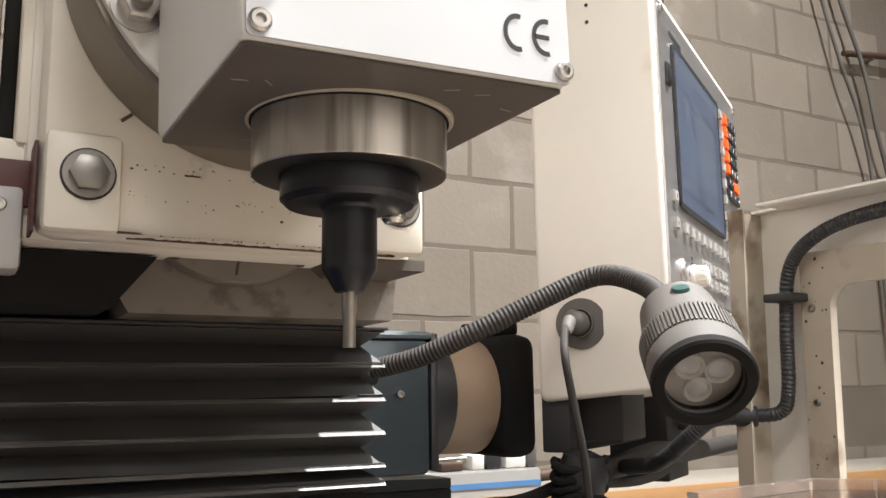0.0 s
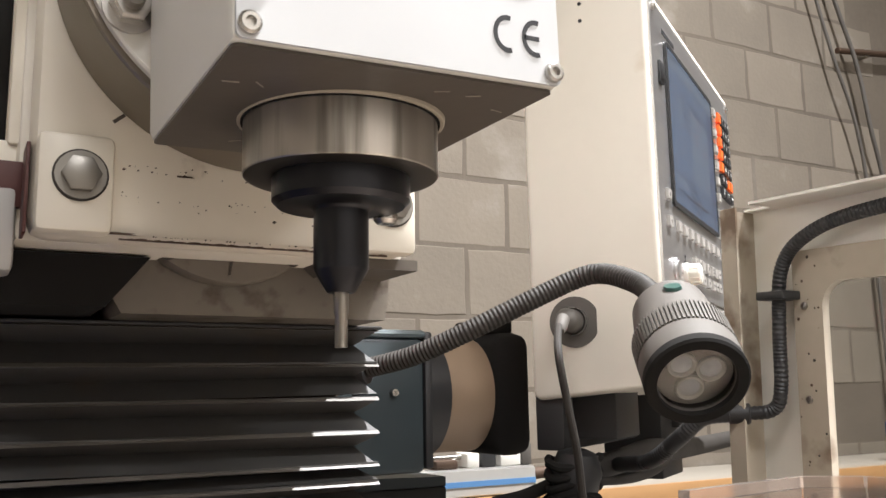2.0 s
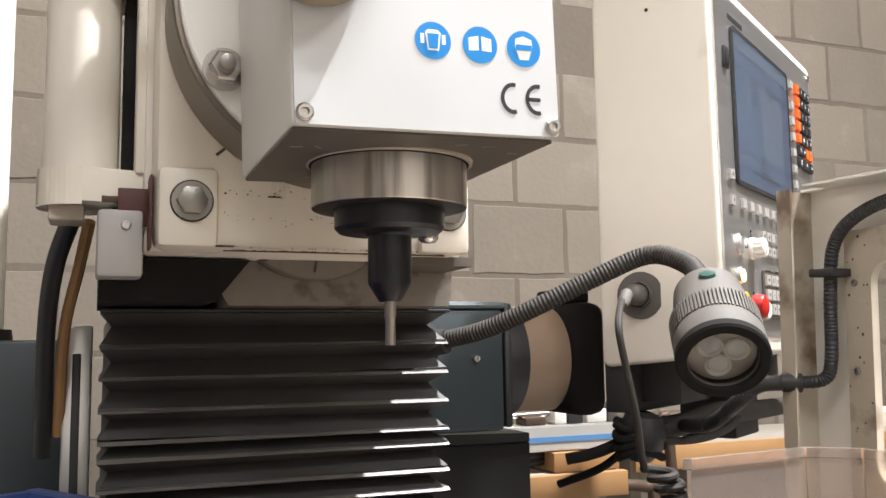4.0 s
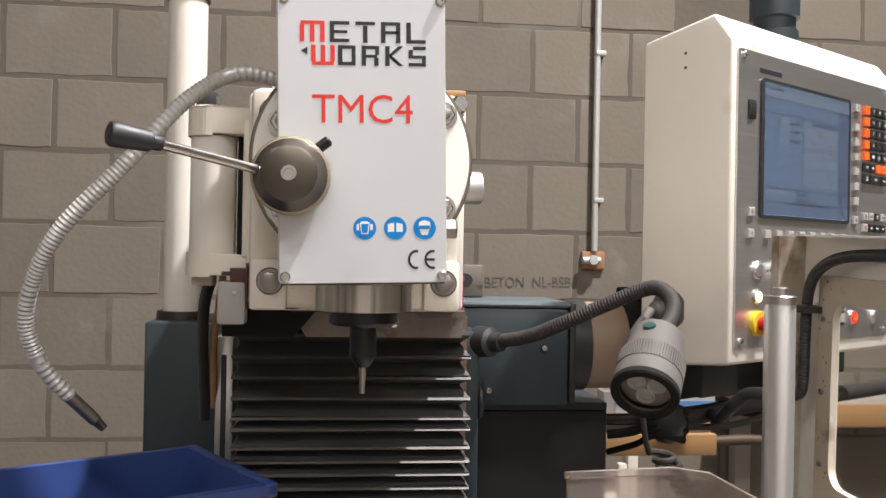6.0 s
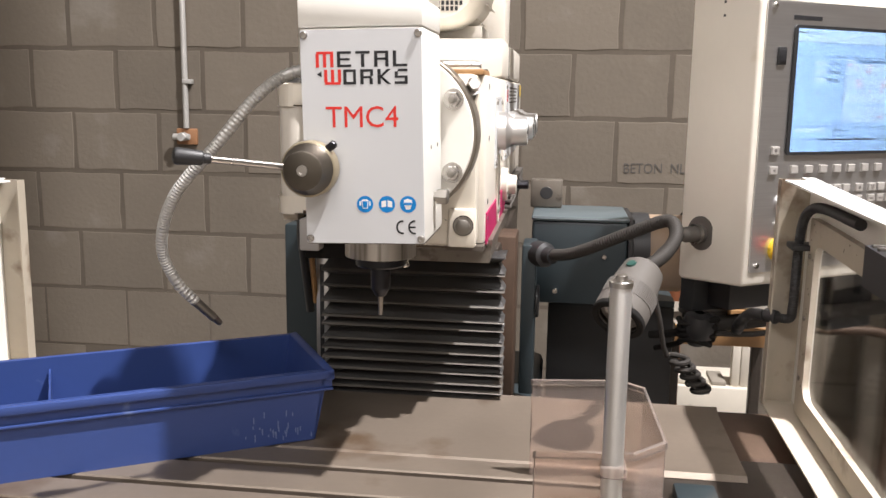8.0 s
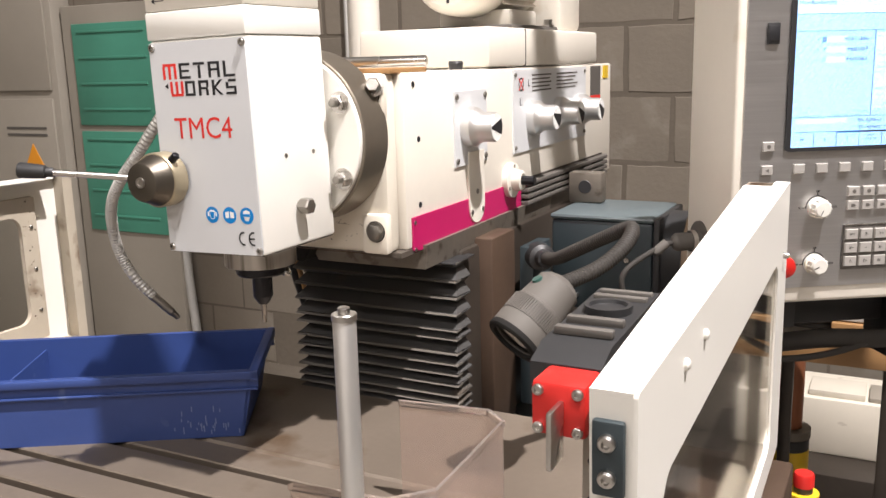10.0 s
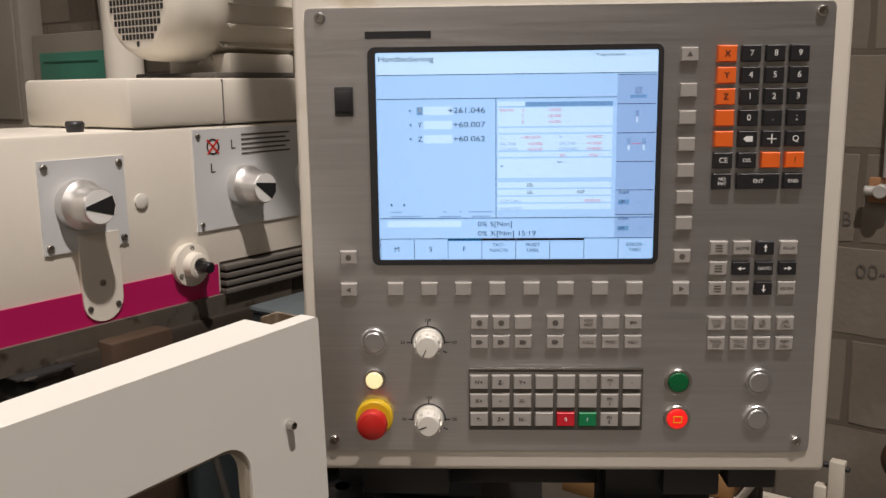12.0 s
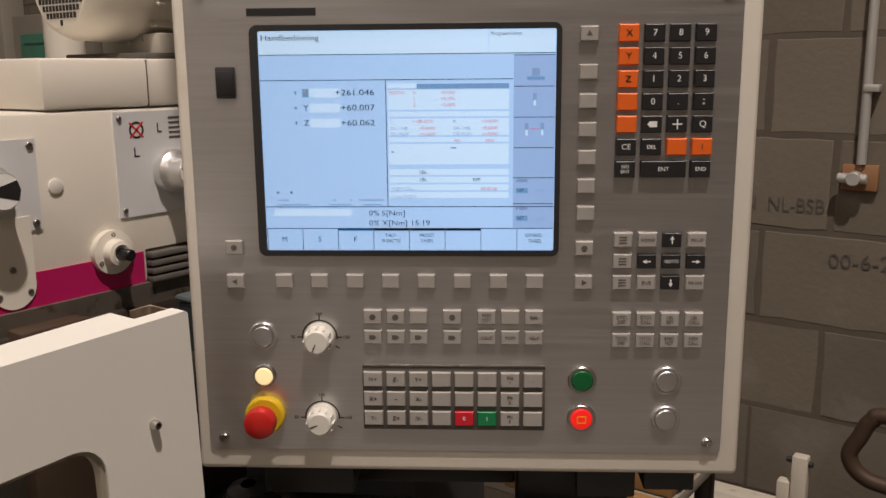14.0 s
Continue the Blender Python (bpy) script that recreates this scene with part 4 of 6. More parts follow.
sbox(294, 360.5, -61, -38, SCREENW)
sbox(59.5, 293, -61, -38, SCREENW)
sbox(318.5, 360.5, -240, -63, SCREENT)
for z in (-61.5, -87, -240.5, -217.5):
    sbox(59.5, 360.5 if z < -200 or z > -70 else 318, z, z + 0.7, INK, 2, "screen_rule")
sbox(188, 188.7, -217, -87, INK, 2, "screen_rule")
stext("Handbediening", 61.5, -44.5, 8.2, wide=1.22)
stext("Programmeren", 295.5, -42, 4.6, wide=1.1)
for k, (ax, val) in enumerate((("X", "+261.046"), ("Y", "+60.007"), ("Z", "+60.062"))):
    z = -99.5 - 15.3 * k
    sbox(110, 141, z - 4.5, z + 4.5, SCREENW)
    stext("+", 93.5, z, 7)
    if k == 0:
        sbox(102.5, 109, z - 4.2, z + 4.2, CYANINK, 2)
    stext(ax, 103.3, z, 8, WHITEINK if k == 0 else INK)
    stext(val, 177, z, 8.6, INK, "RIGHT", 1.25)
sbox(190.5, 314, -96, -91, CYANINK, 2)
for k in range(8):
    sbox(222 + 11 * k, 222.5 + 11 * k, -96, -91, PALEINK, 3, "screen_rule")
sbox(190.5, 220, -95.6, -90.4, SCREENW, 3)
for zt, zb in ((-97, -117), (-119, -124), (-126, -143), (-145, -150), (-152, -173), (-178, -184), (-186, -192), (-194, -200), (-202, -208)):
    sbox(190.5, 314, zb, zt, SCREENW)
for k in range(3):
    z = -99.5 - 6.2 * k
    stext("XYZ"[k], 216, z - 0.5, 4.6, ROSEINK)
    stext("+0.000", 259, z - 0.5, 4.6, ROSEINK, "RIGHT", 1.15)
stext("RESTW", 192, -100, 4.6, ROSEINK, "LEFT", 1.1)
for z, x0, words, mm in ((-129, 193, "L", PALEINK), (-129, 215, "+100.0570", ROSEINK), (-129, 257, "R", PALEINK), (-129, 286, "+0.0000", ROSEINK), (-136, 193, "DL-TAB", PALEINK), (-136, 222, "+0.0000", ROSEINK),
                        (-136, 257, "DR-TAB", PALEINK), (-136, 286, "+0.0000", ROSEINK), (-142, 193, "DL-PGM", PALEINK), (-142, 222, "+0.0000", ROSEINK), (-142, 257, "DR-PGM", PALEINK), (-142, 286, "+0.0000", ROSEINK),
                        (-149, 258, "M5", ROSEINK), (-149, 290, "M50", ROSEINK), (-198.5, 193, "PGM CALL", PALEINK), (-198.5, 285, "00:00:00", ROSEINK), (-206.5, 193, "Actief PGM:", PALEINK)):
    stext(words, x0, z, 4.6, mm, "LEFT", 1.1)
for z, x0, x1 in ((-156, 255, 260), (-160, 193, 196)):
    sbox(x0, x1, z - 0.8, z + 0.8, PALEINK, 2, "screen_icon")
for z in (-181, -189):
    stext("LBL", 222, z, 5)
stext("REP", 277, -189, 5)
stext("0% S[Nm]", 168, -224, 7.8, wide=1.2)
stext("0% X[Nm] 15:19", 168, -234.5, 7.8, wide=1.2)
sbox(68, 150, -227, -220, SCREENW)
for k in range(8):
    x0 = 59.5 + 37.6 * k
    sbox(x0, x0 + 0.6, -263, -241, GREYINK, 2, "screen_rule")
    if k in (2, 3, 4, 5):
        sbox(x0 + 0.6, x0 + 37.6, -242.5, -240.5, BLUEINK if k == 2 else INK, 3, "screen_rule")
for k, w in enumerate("MSF"):
    stext(w, 78 + 37.6 * k, -252, 8, align="CENTER")
for k, (u, v) in ((3, ("TAST-", "FUNCTIE")), (4, ("PRESET", "TABEL")), (7, ("GEREED.-", "TABEL"))):
    stext(u, 78.5 + 37.6 * k, -247.5, 5, align="CENTER")
    stext(v, 78.5 + 37.6 * k, -253.5, 5, align="CENTER")
for k, z in enumerate((-63, -94, -125, -156, -187, -214)):
    sbox(319, 360, z - 0.5, z + 0.2, GREYINK, 2, "screen_rule")
for z, w in ((-81, 13), (-107, 5), (-137, 20)):
    if w == 13:
        sbox(332, 350, z - 7, z - 3.5, CYANINK, 2, "screen_icon")
        sbox(337, 345, z - 3, z + 5, PALEINK, 2, "screen_icon")
    for dx in ((0,) if w == 5 else (-8, 8) if w == 20 else ()):
        sbox(338 + dx, 342 + dx, z - 1, z + 6, PALEINK, 2, "screen_icon")
        sbox(339 + dx, 341 + dx, z - 7, z - 1, SCREENW, 2, "screen_icon")
    if w == 20:
        sbox(335, 345, z - 0.4, z + 0.4, ROSEINK, 2, "screen_icon")
for z in (-199, -228):
    sbox(321.5, 334, z - 4, z + 1.5, CYANINK, 2, "screen_icon")
    stext("UIT", 323, z - 1.2, 4.4, INK)
    stext("AAN", 342, z - 1.2, 4.4, PALEINK)
    stext("S100%" if z == -199 else "F100%", 322, z + 9, 4.4, INK)
sbox(72, 74, -203, -201, INK, 2, "screen_icon")
sbox(86, 88, -203, -201, INK, 2, "screen_icon")
for x0, x1, z in ((72, 84, -210), (130, 134, -210), (148, 151, -210), (158, 184, -210), (72, 106, -215), (126, 150, -215), (162, 182, -215)):
    sbox(x0, x1, z - 0.6, z + 0.6, PALEINK, 2, "screen_bar")

# added fine upright louvres over the screen imitate the display's narrow viewing angle
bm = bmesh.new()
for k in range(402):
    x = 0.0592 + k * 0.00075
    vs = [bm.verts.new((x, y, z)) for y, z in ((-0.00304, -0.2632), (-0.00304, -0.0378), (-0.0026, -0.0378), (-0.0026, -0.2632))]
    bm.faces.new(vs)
part("louvre_film", bm, LOUVRE, scr, "added fine louvres that dim the screen seen askew", m=F, soft=False)

# keys: one shared mesh for each size
CAPS = {}


def key(x, z, material, words="", w=19.5, h=15.5, high=5.0, ink=INK, size=5.2):
    tag = (w, h, high, material.name)
    if tag not in CAPS:
        bm = bmesh.new()
        rows = []
        for s, d in ((1.0, 0.0), (1.0, high * 0.55), (0.9, high * 0.92), (0.8, high)):
            rows.append([bm.verts.new(Vector((sx * (w / 2 - (1 - s) * 6), -d, sz * (h / 2 - (1 - s) * 6))) / 1000) for sx, sz in ((-1, -1), (1, -1), (1, 1), (-1, 1))])
        for u, v in zip(rows, rows[1:]):
            for j in range(4):
                bm.faces.new((u[j], u[(j + 1) % 4], v[(j + 1) % 4], v[j]))
        bm.faces.new(rows[-1])
        bmesh.ops.recalc_face_normals(bm, faces=bm.faces)
        me = bpy.data.meshes.new("key")
        bm.to_mesh(me)
        bm.free()
        me.materials.append(material)
        CAPS[tag] = me
    ob = new("key", CAPS[tag])
    ob.parent = panel
    m = F @ pose(x / 1000, 0, z / 1000)
    ob.matrix_basis = SPOT[panel].inverted() @ m
    SPOT[ob] = m
    lines = words.split("/") if words else []
    for k, t in enumerate(lines):
        letters("legend", t, size / 1000, F @ pose(x / 1000, -high / 1000 - 0.00025, z / 1000 + (len(lines) - 1) * 0.0025 - 0.005 * k), ink, ob, thick=0.00015)
    return ob


def glyph(ob, x, z, poly, ink, high=5.0):
    part("legend", prism([(u / 1000, v / 1000) for u, v in poly], 0.0003, m=F @ pose(x / 1000, -high / 1000 - 0.0003, z / 1000)), ink, ob)


TRI = [(-3, -2), (3, -2), (0, 3.5)]
for k, z in enumerate((-43, -80.5, -109.4, -138.1, -166.4, -195.7, -224.1)):
    o = key(393.4, z, KEYGREY, "", 18.5, 15)
    if k == 0:
        glyph(o, 393.4, z, TRI, GREYINK)
o = key(393, -261, KEYGREY, "", 18.5, 15)
glyph(o, 393, -261, [(3.5 * math.cos(radians(a)), 3.5 * math.sin(radians(a))) for a in range(0, 360, 60)], GREYINK)
o = key(393, -297.4, KEYGREY, "", 18.5, 15)
glyph(o, 393, -297.4, [(-2, -3), (3.5, 0), (-2, 3)], GREYINK)
for k in range(8):
    key(75.5 + 38.05 * k, -297, KEYGREY, "", 18.5, 15)
o = key(23.5, -260.5, KEYGREY, "", 18.5, 15)
glyph(o, 23.5, -260.5, [(3.5 * math.cos(radians(a)), 3.5 * math.sin(radians(a))) for a in range(0, 360, 60)], GREYINK)
o = key(23, -297.4, KEYGREY, "", 18.5, 15)
glyph(o, 23, -297.4, [(2, -3), (-3.5, 0), (2, 3)], GREYINK)
for r, row in enumerate((("X", "7", "8", "9"), ("Y", "4", "5", "6"), ("Z", "1", "2", "3"), ("", "0", ".", "-/+"), ("", "", "", "Q"))):
    for c, w in enumerate(row):
        o = key(432.6 + 25.2 * c, -43 - 22.45 * r, KEYORANGE if c == 0 else KEYBLACK, w, 20.5, 17.5, 6, INK if c == 0 else WHITEINK, 9 if len(w) < 2 else 6.5)
        if r == 4 and c == 1:
            glyph(o, 457.8, -132.8, [(-5, 0), (-2, 3), (5, 3), (5, -3), (-2, -3)], WHITEINK, 6)
        if r == 4 and c == 2:
            glyph(o, 483, -132.8, [(-5, -0.6), (5, -0.6), (5, 0.6), (-5, 0.6)], WHITEINK, 6)
            glyph(o, 483, -132.8, [(-0.6, -5), (0.6, -5), (0.6, 5), (-0.6, 5)], WHITEINK, 6.1)
for c, (w, mm, ik) in enumerate((("CE", KEYBLACK, WHITEINK), ("DEL", KEYBLACK, WHITEINK), ("", KEYORANGE, INK), ("I", KEYORANGE, INK))):
    key(432.6 + 25.4 * c, -155.7, mm, w, 20.5, 17.5, 6, ik, 8 if len(w) < 3 else 5.5)
key(432.3, -178.3, KEYBLACK, "NO/ENT", 20.5, 17.5, 6, WHITEINK, 5)
key(471.0, -178.3, KEYBLACK, "ENT", 46, 17.5, 6, WHITEINK, 6)
key(508.2, -178.3, KEYBLACK, "END", 20.5, 17.5, 6, WHITEINK, 5.5)
ARROWS = {(0, 2): 90, (1, 1): 180, (1, 3): 0, (2, 2): 270}
for r, row in enumerate((("", "HOME", "", "PG UP"), ("", "", "GOTO", ""), ("", "END", "", "PG DN"))):
    for c, w in enumerate(row):
        x, z = 432.8 + 25.2 * c, -252 - 22.7 * r
        dark = (r, c) in ARROWS or w == "GOTO"
        o = key(x, z, KEYBLACK if dark else KEYGREY, w, 19.5, 15.5, 5, WHITEINK if dark else GREYINK, 4.6 if len(w) > 4 else 5)
        if (r, c) in ARROWS:
            t = radians(ARROWS[(r, c)])
            pts = [(-4, -0.7), (0.5, -0.7), (0.5, -2.4), (4.5, 0), (0.5, 2.4), (0.5, 0.7), (-4, 0.7)]
            glyph(o, x, z, [(u * math.cos(t) - v * math.sin(t), u * math.sin(t) + v * math.cos(t)) for u, v in pts], WHITEINK)
        elif c == 0:
            for dz in (3, 0, -3):
                glyph(o, x, z + dz, [(-4, -0.7), (4, -0.7), (4, 0.7), (-4, 0.7)], GREYINK)
for r, row in enumerate((("CYCL/DEF", "CYCL/CALL", "LBL/SET", "LBL/CALL"), ("TOOL/DEF", "TOOL/CALL", "SPEC/FCT", "PGM/CALL"))):
    for c, w in enumerate(row):
        key(434 + 25.15 * c, -337.5 - 23 * r, KEYGREY, w, 19.5, 15.5, 5, GREYINK, 5)
FN = (169.4, 194, 218.6, 254.7, 291.4, 316.5, 341.6)
for r, row in enumerate((("", "", "", "", "PGM/MGT", "", "ERR"), ("", "", "", "", "CALC", "MOD", "HELP"))):
    for c, w in enumerate(row):
        o = key(FN[c], -336 - 22.4 * r, KEYGREY, w, 19.5, 15.5, 5, GREYINK, 4.8)
        if c < 4 and not (r == 0 and c == 2):
            glyph(o, FN[c], -336 - 22.4 * r, [(-4, -2.5), (1, -2.5), (4, 0), (1, 2.5), (-4, 2.5)] if r else [(3.5 * math.cos(radians(a)), 3.5 * math.sin(radians(a))) for a in range(0, 360, 45)], GREYINK)
part("keypad_tray", B(0.157, 0.3545, -0.005, 0, -0.4633, -0.3895, 0.0012), GREYP, panel, "dark raised keypad tray", m=F)
part("tray_rim", B(0.157, 0.3545, -0.0062, -0.004, -0.3905, -0.3885, 0.0005), STEEL, panel, m=F)
for r, row in enumerate((("IV+", "Z-", "Y+", "", "", "'", "FN/1", "-"), ("X+", "~", "X-", "", "", "", "FN/2", ""), ("Y-", "Z+", "IV-", "", "0", "1", "FN/3", ""))):
    for c, w in enumerate(row):
        mm = KEYRED if (r, c) == (2, 4) else KEYGREEN if (r, c) == (2, 5) else KEYGREY
        key(168.6 + 24.67 * c, -404.8 - 22.1 * r, mm, w, 21, 17, 8.5, WHITEINK if mm != KEYGREY else INK, 6.5 if "/" not in w else 5)

# round buttons, lamps, knobs
for x, z, lens, nm in ((49.6, -358.3, BRUSHED, "blank_plug"), (484.1, -405.5, BRUSHED, "blank_plug"), (484.3, -449.4, BRUSHED, "blank_plug"), (48.7, -403.8, LITWHITE, "pilot_lamp"), (394, -405.9, GREEN, "push_button"), (394, -449.3, LITRED, "push_button")):
    small = nm == "pilot_lamp"
    r = 0.0128 if small else 0.0155
    o = part(nm, L([(0, 0), (0, r), (0.003, r), (0.0045, r * 0.92), (0.0045, r * 0.78), (0.003, r * 0.76), (0.003, 0)], fw(x, z), frontward(x, z), 36), BRUSHED if nm == "blank_plug" else STEEL, panel, {"pilot_lamp": "lit white pilot lamp", "push_button": "round push button with metal ring"}.get(nm, "blank metal hole plug"))
    part("lens", L([(0.003, 0), (0.003, r * 0.75), (0.0055, r * 0.74), (0.0065, r * 0.66), (0.007, 0)], fw(x, z), frontward(x, z), 32), lens, o)
part("lens_symbol", ringplate([(-0.005, -0.004), (0.005, -0.004), (0.005, 0.004), (-0.005, 0.004)], [(-0.004, -0.003), (0.004, -0.003), (0.004, 0.003), (-0.004, 0.003)], 0.0005), YELLOW, panel, m=F @ pose(0.394, -0.0078, -0.4493))
es = part("emergency_stop", L([(0, 0), (0, 0.0215), (0.008, 0.0215), (0.0095, 0.0195), (0.0095, 0)], fw(47.9, -448.6), frontward(47.9, -448.6), 40), YELLOW, panel, "yellow emergency stop collar")
part("mushroom_head", L([(0.0095, 0), (0.0095, 0.011), (0.017, 0.0115), (0.019, 0.0165), (0.029, 0.0175), (0.034, 0.0155), (0.0365, 0.01), (0.037, 0)], fw(47.9, -448.6), frontward(47.9, -448.6), 40), RED, es, "red mushroom push head")
for x, z, turn in ((110.9, -360, 205), (110.8, -452.2, 250)):
    o = part("dial_scale", prism([(0.0195 * math.cos(radians(a)), 0.0195 * math.sin(radians(a))) for a in range(-5, 186, 10)] + [(0.018 * math.cos(radians(a)), 0.018 * math.sin(radians(a))) for a in range(185, -6, -10)], 0.0003, m=F @ pose(x / 1000, -0.0004, z / 1000)), INK, panel)
    for a in (-30, 0, 90, 180):
        part("scale_mark", B(0.0195, 0.0245, -0.0004, 0, -0.0006, 0.0006), INK, o, m=F @ pose(x / 1000, 0, z / 1000, 0, -a, 0))
    for a, w in ((90, "100"), (0, "150"), (180, "50")):
        letters("scale_number", w, 0.005, F @ pose(x / 1000 + 0.029 * math.cos(radians(a)), -0.0003, z / 1000 + 0.026 * math.sin(radians(a))), INK, o)
    kn = part("override_knob", L([(0, 0), (0, 0.0165), (0.005, 0.0165), (0.006, 0.0145), (0.02, 0.0135), (0.022, 0.0115), (0.0222, 0)], fw(x, z), frontward(x, z), 24), KNOBW, panel, "ivory ribbed override knob")
    for k in range(12):
        part("knob_rib", B(-0.0008, 0.0008, -0.0195, -0.006, 0.0132, 0.0152), KNOBW, kn, m=F @ pose(x / 1000, 0, z / 1000, 0, 30 * k, 0))
    part("knob_line", B(-0.0005, 0.0005, -0.0226, -0.0221, 0.002, 0.011), INK, kn, m=F @ pose(x / 1000, 0, z / 1000, 0, turn, 0))
for z in (0.012, -0.013):
    part("side_hole", L([(0, 0), (0, 0.0028), (0.0006, 0.0028), (0.0006, 0)], PM @ Vector((-0.031, 0.09, z)), PM @ Vector((-1, 0.09, z)), 12), BLACKP, panel)
# mounting arm above and below
part("arm_socket", L([(0, 0), (0, 0.045), (0.05, 0.045), (0.052, 0.04), (0.075, 0.04), (0.077, 0.047), (0.85, 0.047)], PM @ Vector((0.27, 0.1, 0.05)), PM @ Vector((0.27, 0.1, 1)), 32), TEAL, panel, "dark grey mounting arm")
part("bracket_box", B(0.33, 0.465, 0.1, 0.2, -0.665, -0.5085, 0.004), BLACKP, panel, "black bracket box", m=PM)
part("bracket_bar", B(-0.02, 0.328, 0.14, 0.18, -0.598, -0.5085, 0.003), BLACKP, panel, "black bracket bar", m=PM)
base_ = PM @ Vector((0.27, 0.1, 0.9))
# unseen riser, cranked to where its shadow falls as a band on the ram
part("arm_riser", hose([base_, base_ + Vector((-0.03, -0.02, 0.06)), Vector((0.92, 1.0, base_.z + 0.14)), Vector((0.89, 0.98, base_.z + 0.22)), Vector((0.89, 0.98, 4.0)), Vector((0.89, 0.98, 7.18))], 0.046, 20, 8), TEAL, panel, "unseen cranked riser placed to shadow the ram")

# cable socket on the side of the panel with a coiled cord
side = PM @ Vector((-0.031, 0.115, -0.43))
sockway = (PM.to_3x3() @ Vector((-1, -0.1, 0))).normalized()
sock = part("cable_socket", L([(0, 0), (0, 0.034), (0.003, 0.034), (0.003, 0.018), (0.012, 0.018), (0.014, 0.0155), (0.045, 0.0155), (0.05, 0.012), (0.055, 0)], side, side + sockway, 28), GREYP, panel, "grey round cable socket with flange")
part("socket_ring", L([(0.012, 0.0185), (0.02, 0.0185)], side, side + sockway, 28), STEEL, sock)

# ---- gooseneck work lamp ----
lamp = thing("gooseneck_lamp", "dusty grey gooseneck work lamp with three switched-off lenses", "work lamp", (0.5, 1.0, 1.2))
LF, LB = Vector((0.617, 0.574, 1.186)), Vector((0.664, 0.654, 1.258))
way = (LF - LB).normalized()
shell = part("lamp_head", L([(0, 0), (0.0, 0.02), (0.004, 0.027), (0.012, 0.0345), (0.055, 0.0395), (0.056, 0.041), (0.088, 0.0425), (0.0905, 0.0435), (0.118, 0.0435), (0.12, 0.0415), (0.12, 0.034), (0.112, 0.032)], LB, LF, 56), GREYP, lamp, "dusty grey lamp head")
bm = bmesh.new()
q = way.to_track_quat("Z", "Y").to_matrix().to_4x4()
for k in range(72):
    box(bm, 0.0415, 0.0438, -0.0011, 0.0011, 0.06, 0.087, m=Matrix.Translation(LB) @ q @ pose(0, 0, 0, 0, 0, k * 5))
tagged(part("knurled_grip", bm, GREYP, shell, soft=False), kind="stuff")
part("front_ring", L([(0.111, 0.0437), (0.1185, 0.0438), (0.1208, 0.0418), (0.1208, 0.0335), (0.112, 0.0325)], LB, LF, 56), RINGBLACK, shell, "black front ring")
part("lens_plate", L([(0.104, 0), (0.104, 0.0325), (0.106, 0.0325), (0.106, 0)], LB, LF, 40), LENSGREY, shell, "grey reflector plate")
for k in range(3):
    o = q @ pose(0, 0, 0, 0, 0, 120 * k + 20) @ Vector((0.0145, 0, 0))
    lens = part("lens", L([(0.106, 0.0125), (0.1085, 0.0122), (0.1095, 0.011), (0.1085, 0.0098), (0.1065, 0.009)], LB + o, LF + o, 28), KNOBW, shell, "clear ring lens")
    part("led_chip", L([(0.1062, 0), (0.1062, 0.009), (0.1075, 0.0062), (0.1092, 0.004), (0.1095, 0)], LB + o, LF + o, 20), PLATE, lens)
pane = part("window", L([(0.1125, 0), (0.1125, 0.0325), (0.114, 0.0325), (0.114, 0)], LB, LF, 40), LENSG, shell)
pane.visible_shadow = False
part("switch_button", L([(0, 0), (0, 0.0085), (0.003, 0.0075), (0.004, 0)], LB.lerp(LF, 0.3) + Vector((-0.012, -0.012, 0.032)), LB.lerp(LF, 0.3) + Vector((-0.34, -0.34, 1)), 20), SWITCHG, shell, "green rubber switch")
part("gooseneck", hose([(0.50, 1.01, 1.208), (0.545, 0.955, 1.222), (0.595, 0.908, 1.249), (0.658, 0.873, 1.283), (0.717, 0.831, 1.312), (0.725, 0.767, 1.296), (0.701, 0.709, 1.271), (0.662, 0.65, 1.255)], 0.0123, 16, 5, 0.0052, 0.0011), HOSE, lamp, "ribbed grey gooseneck")
part("lamp_base", L([(0, 0), (0, 0.028), (0.03, 0.026), (0.035, 0.018), (0.055, 0.016), (0.055, 0)], (0.476, 1.04, 1.205), (0.52, 0.985, 1.209), 24), BLACKP, lamp)

# ---- feed drive and dark boxes behind ----
drive = thing("feed_drive", "grey-green feed gearbox with a black motor and beige band", "feed motor", (0.6, 1.25, 1.0))
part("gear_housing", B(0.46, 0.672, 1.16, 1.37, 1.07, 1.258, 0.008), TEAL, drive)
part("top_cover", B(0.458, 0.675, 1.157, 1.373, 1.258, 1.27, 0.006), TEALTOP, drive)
part("end_flange", B(0.673, 0.686, 1.16, 1.37, 1.075, 1.268, 0.004), BLACKP, drive)
part("motor_body", L([(0, 0), (0, 0.092), (0.038, 0.092), (0.038, 0.089)], (0.686, 1.265, 1.178), (2, 1.265, 1.178), 40), BLACKP, drive)
part("beige_band", L([(0, 0.0), (0, 0.0885), (0.076, 0.0885), (0.076, 0)], (0.7245, 1.265, 1.178), (2, 1.265, 1.178), 40), TAN, drive, "tan lacquered band")
part("end_cap", B(0.8015, 0.868, 1.172, 1.358, 1.085, 1.271, 0.022, 3), RINGBLACK, drive, "matt black square end cap")
part("plug_housing", B(0.812, 0.858, 1.21, 1.32, 1.271, 1.296, 0.006), RINGBLACK, drive)
screw(drive, (0.622, 1.16, 1.182), (0, -1, 0), 0.006, 0.008)
screw(drive, (0.515, 1.16, 1.1), (0, -1, 0), 0.006, 0.008)
part("side_bracket", B(0.445, 0.475, 1.02, 1.12, 0.9, 1.225, 0.004), TEAL, drive)
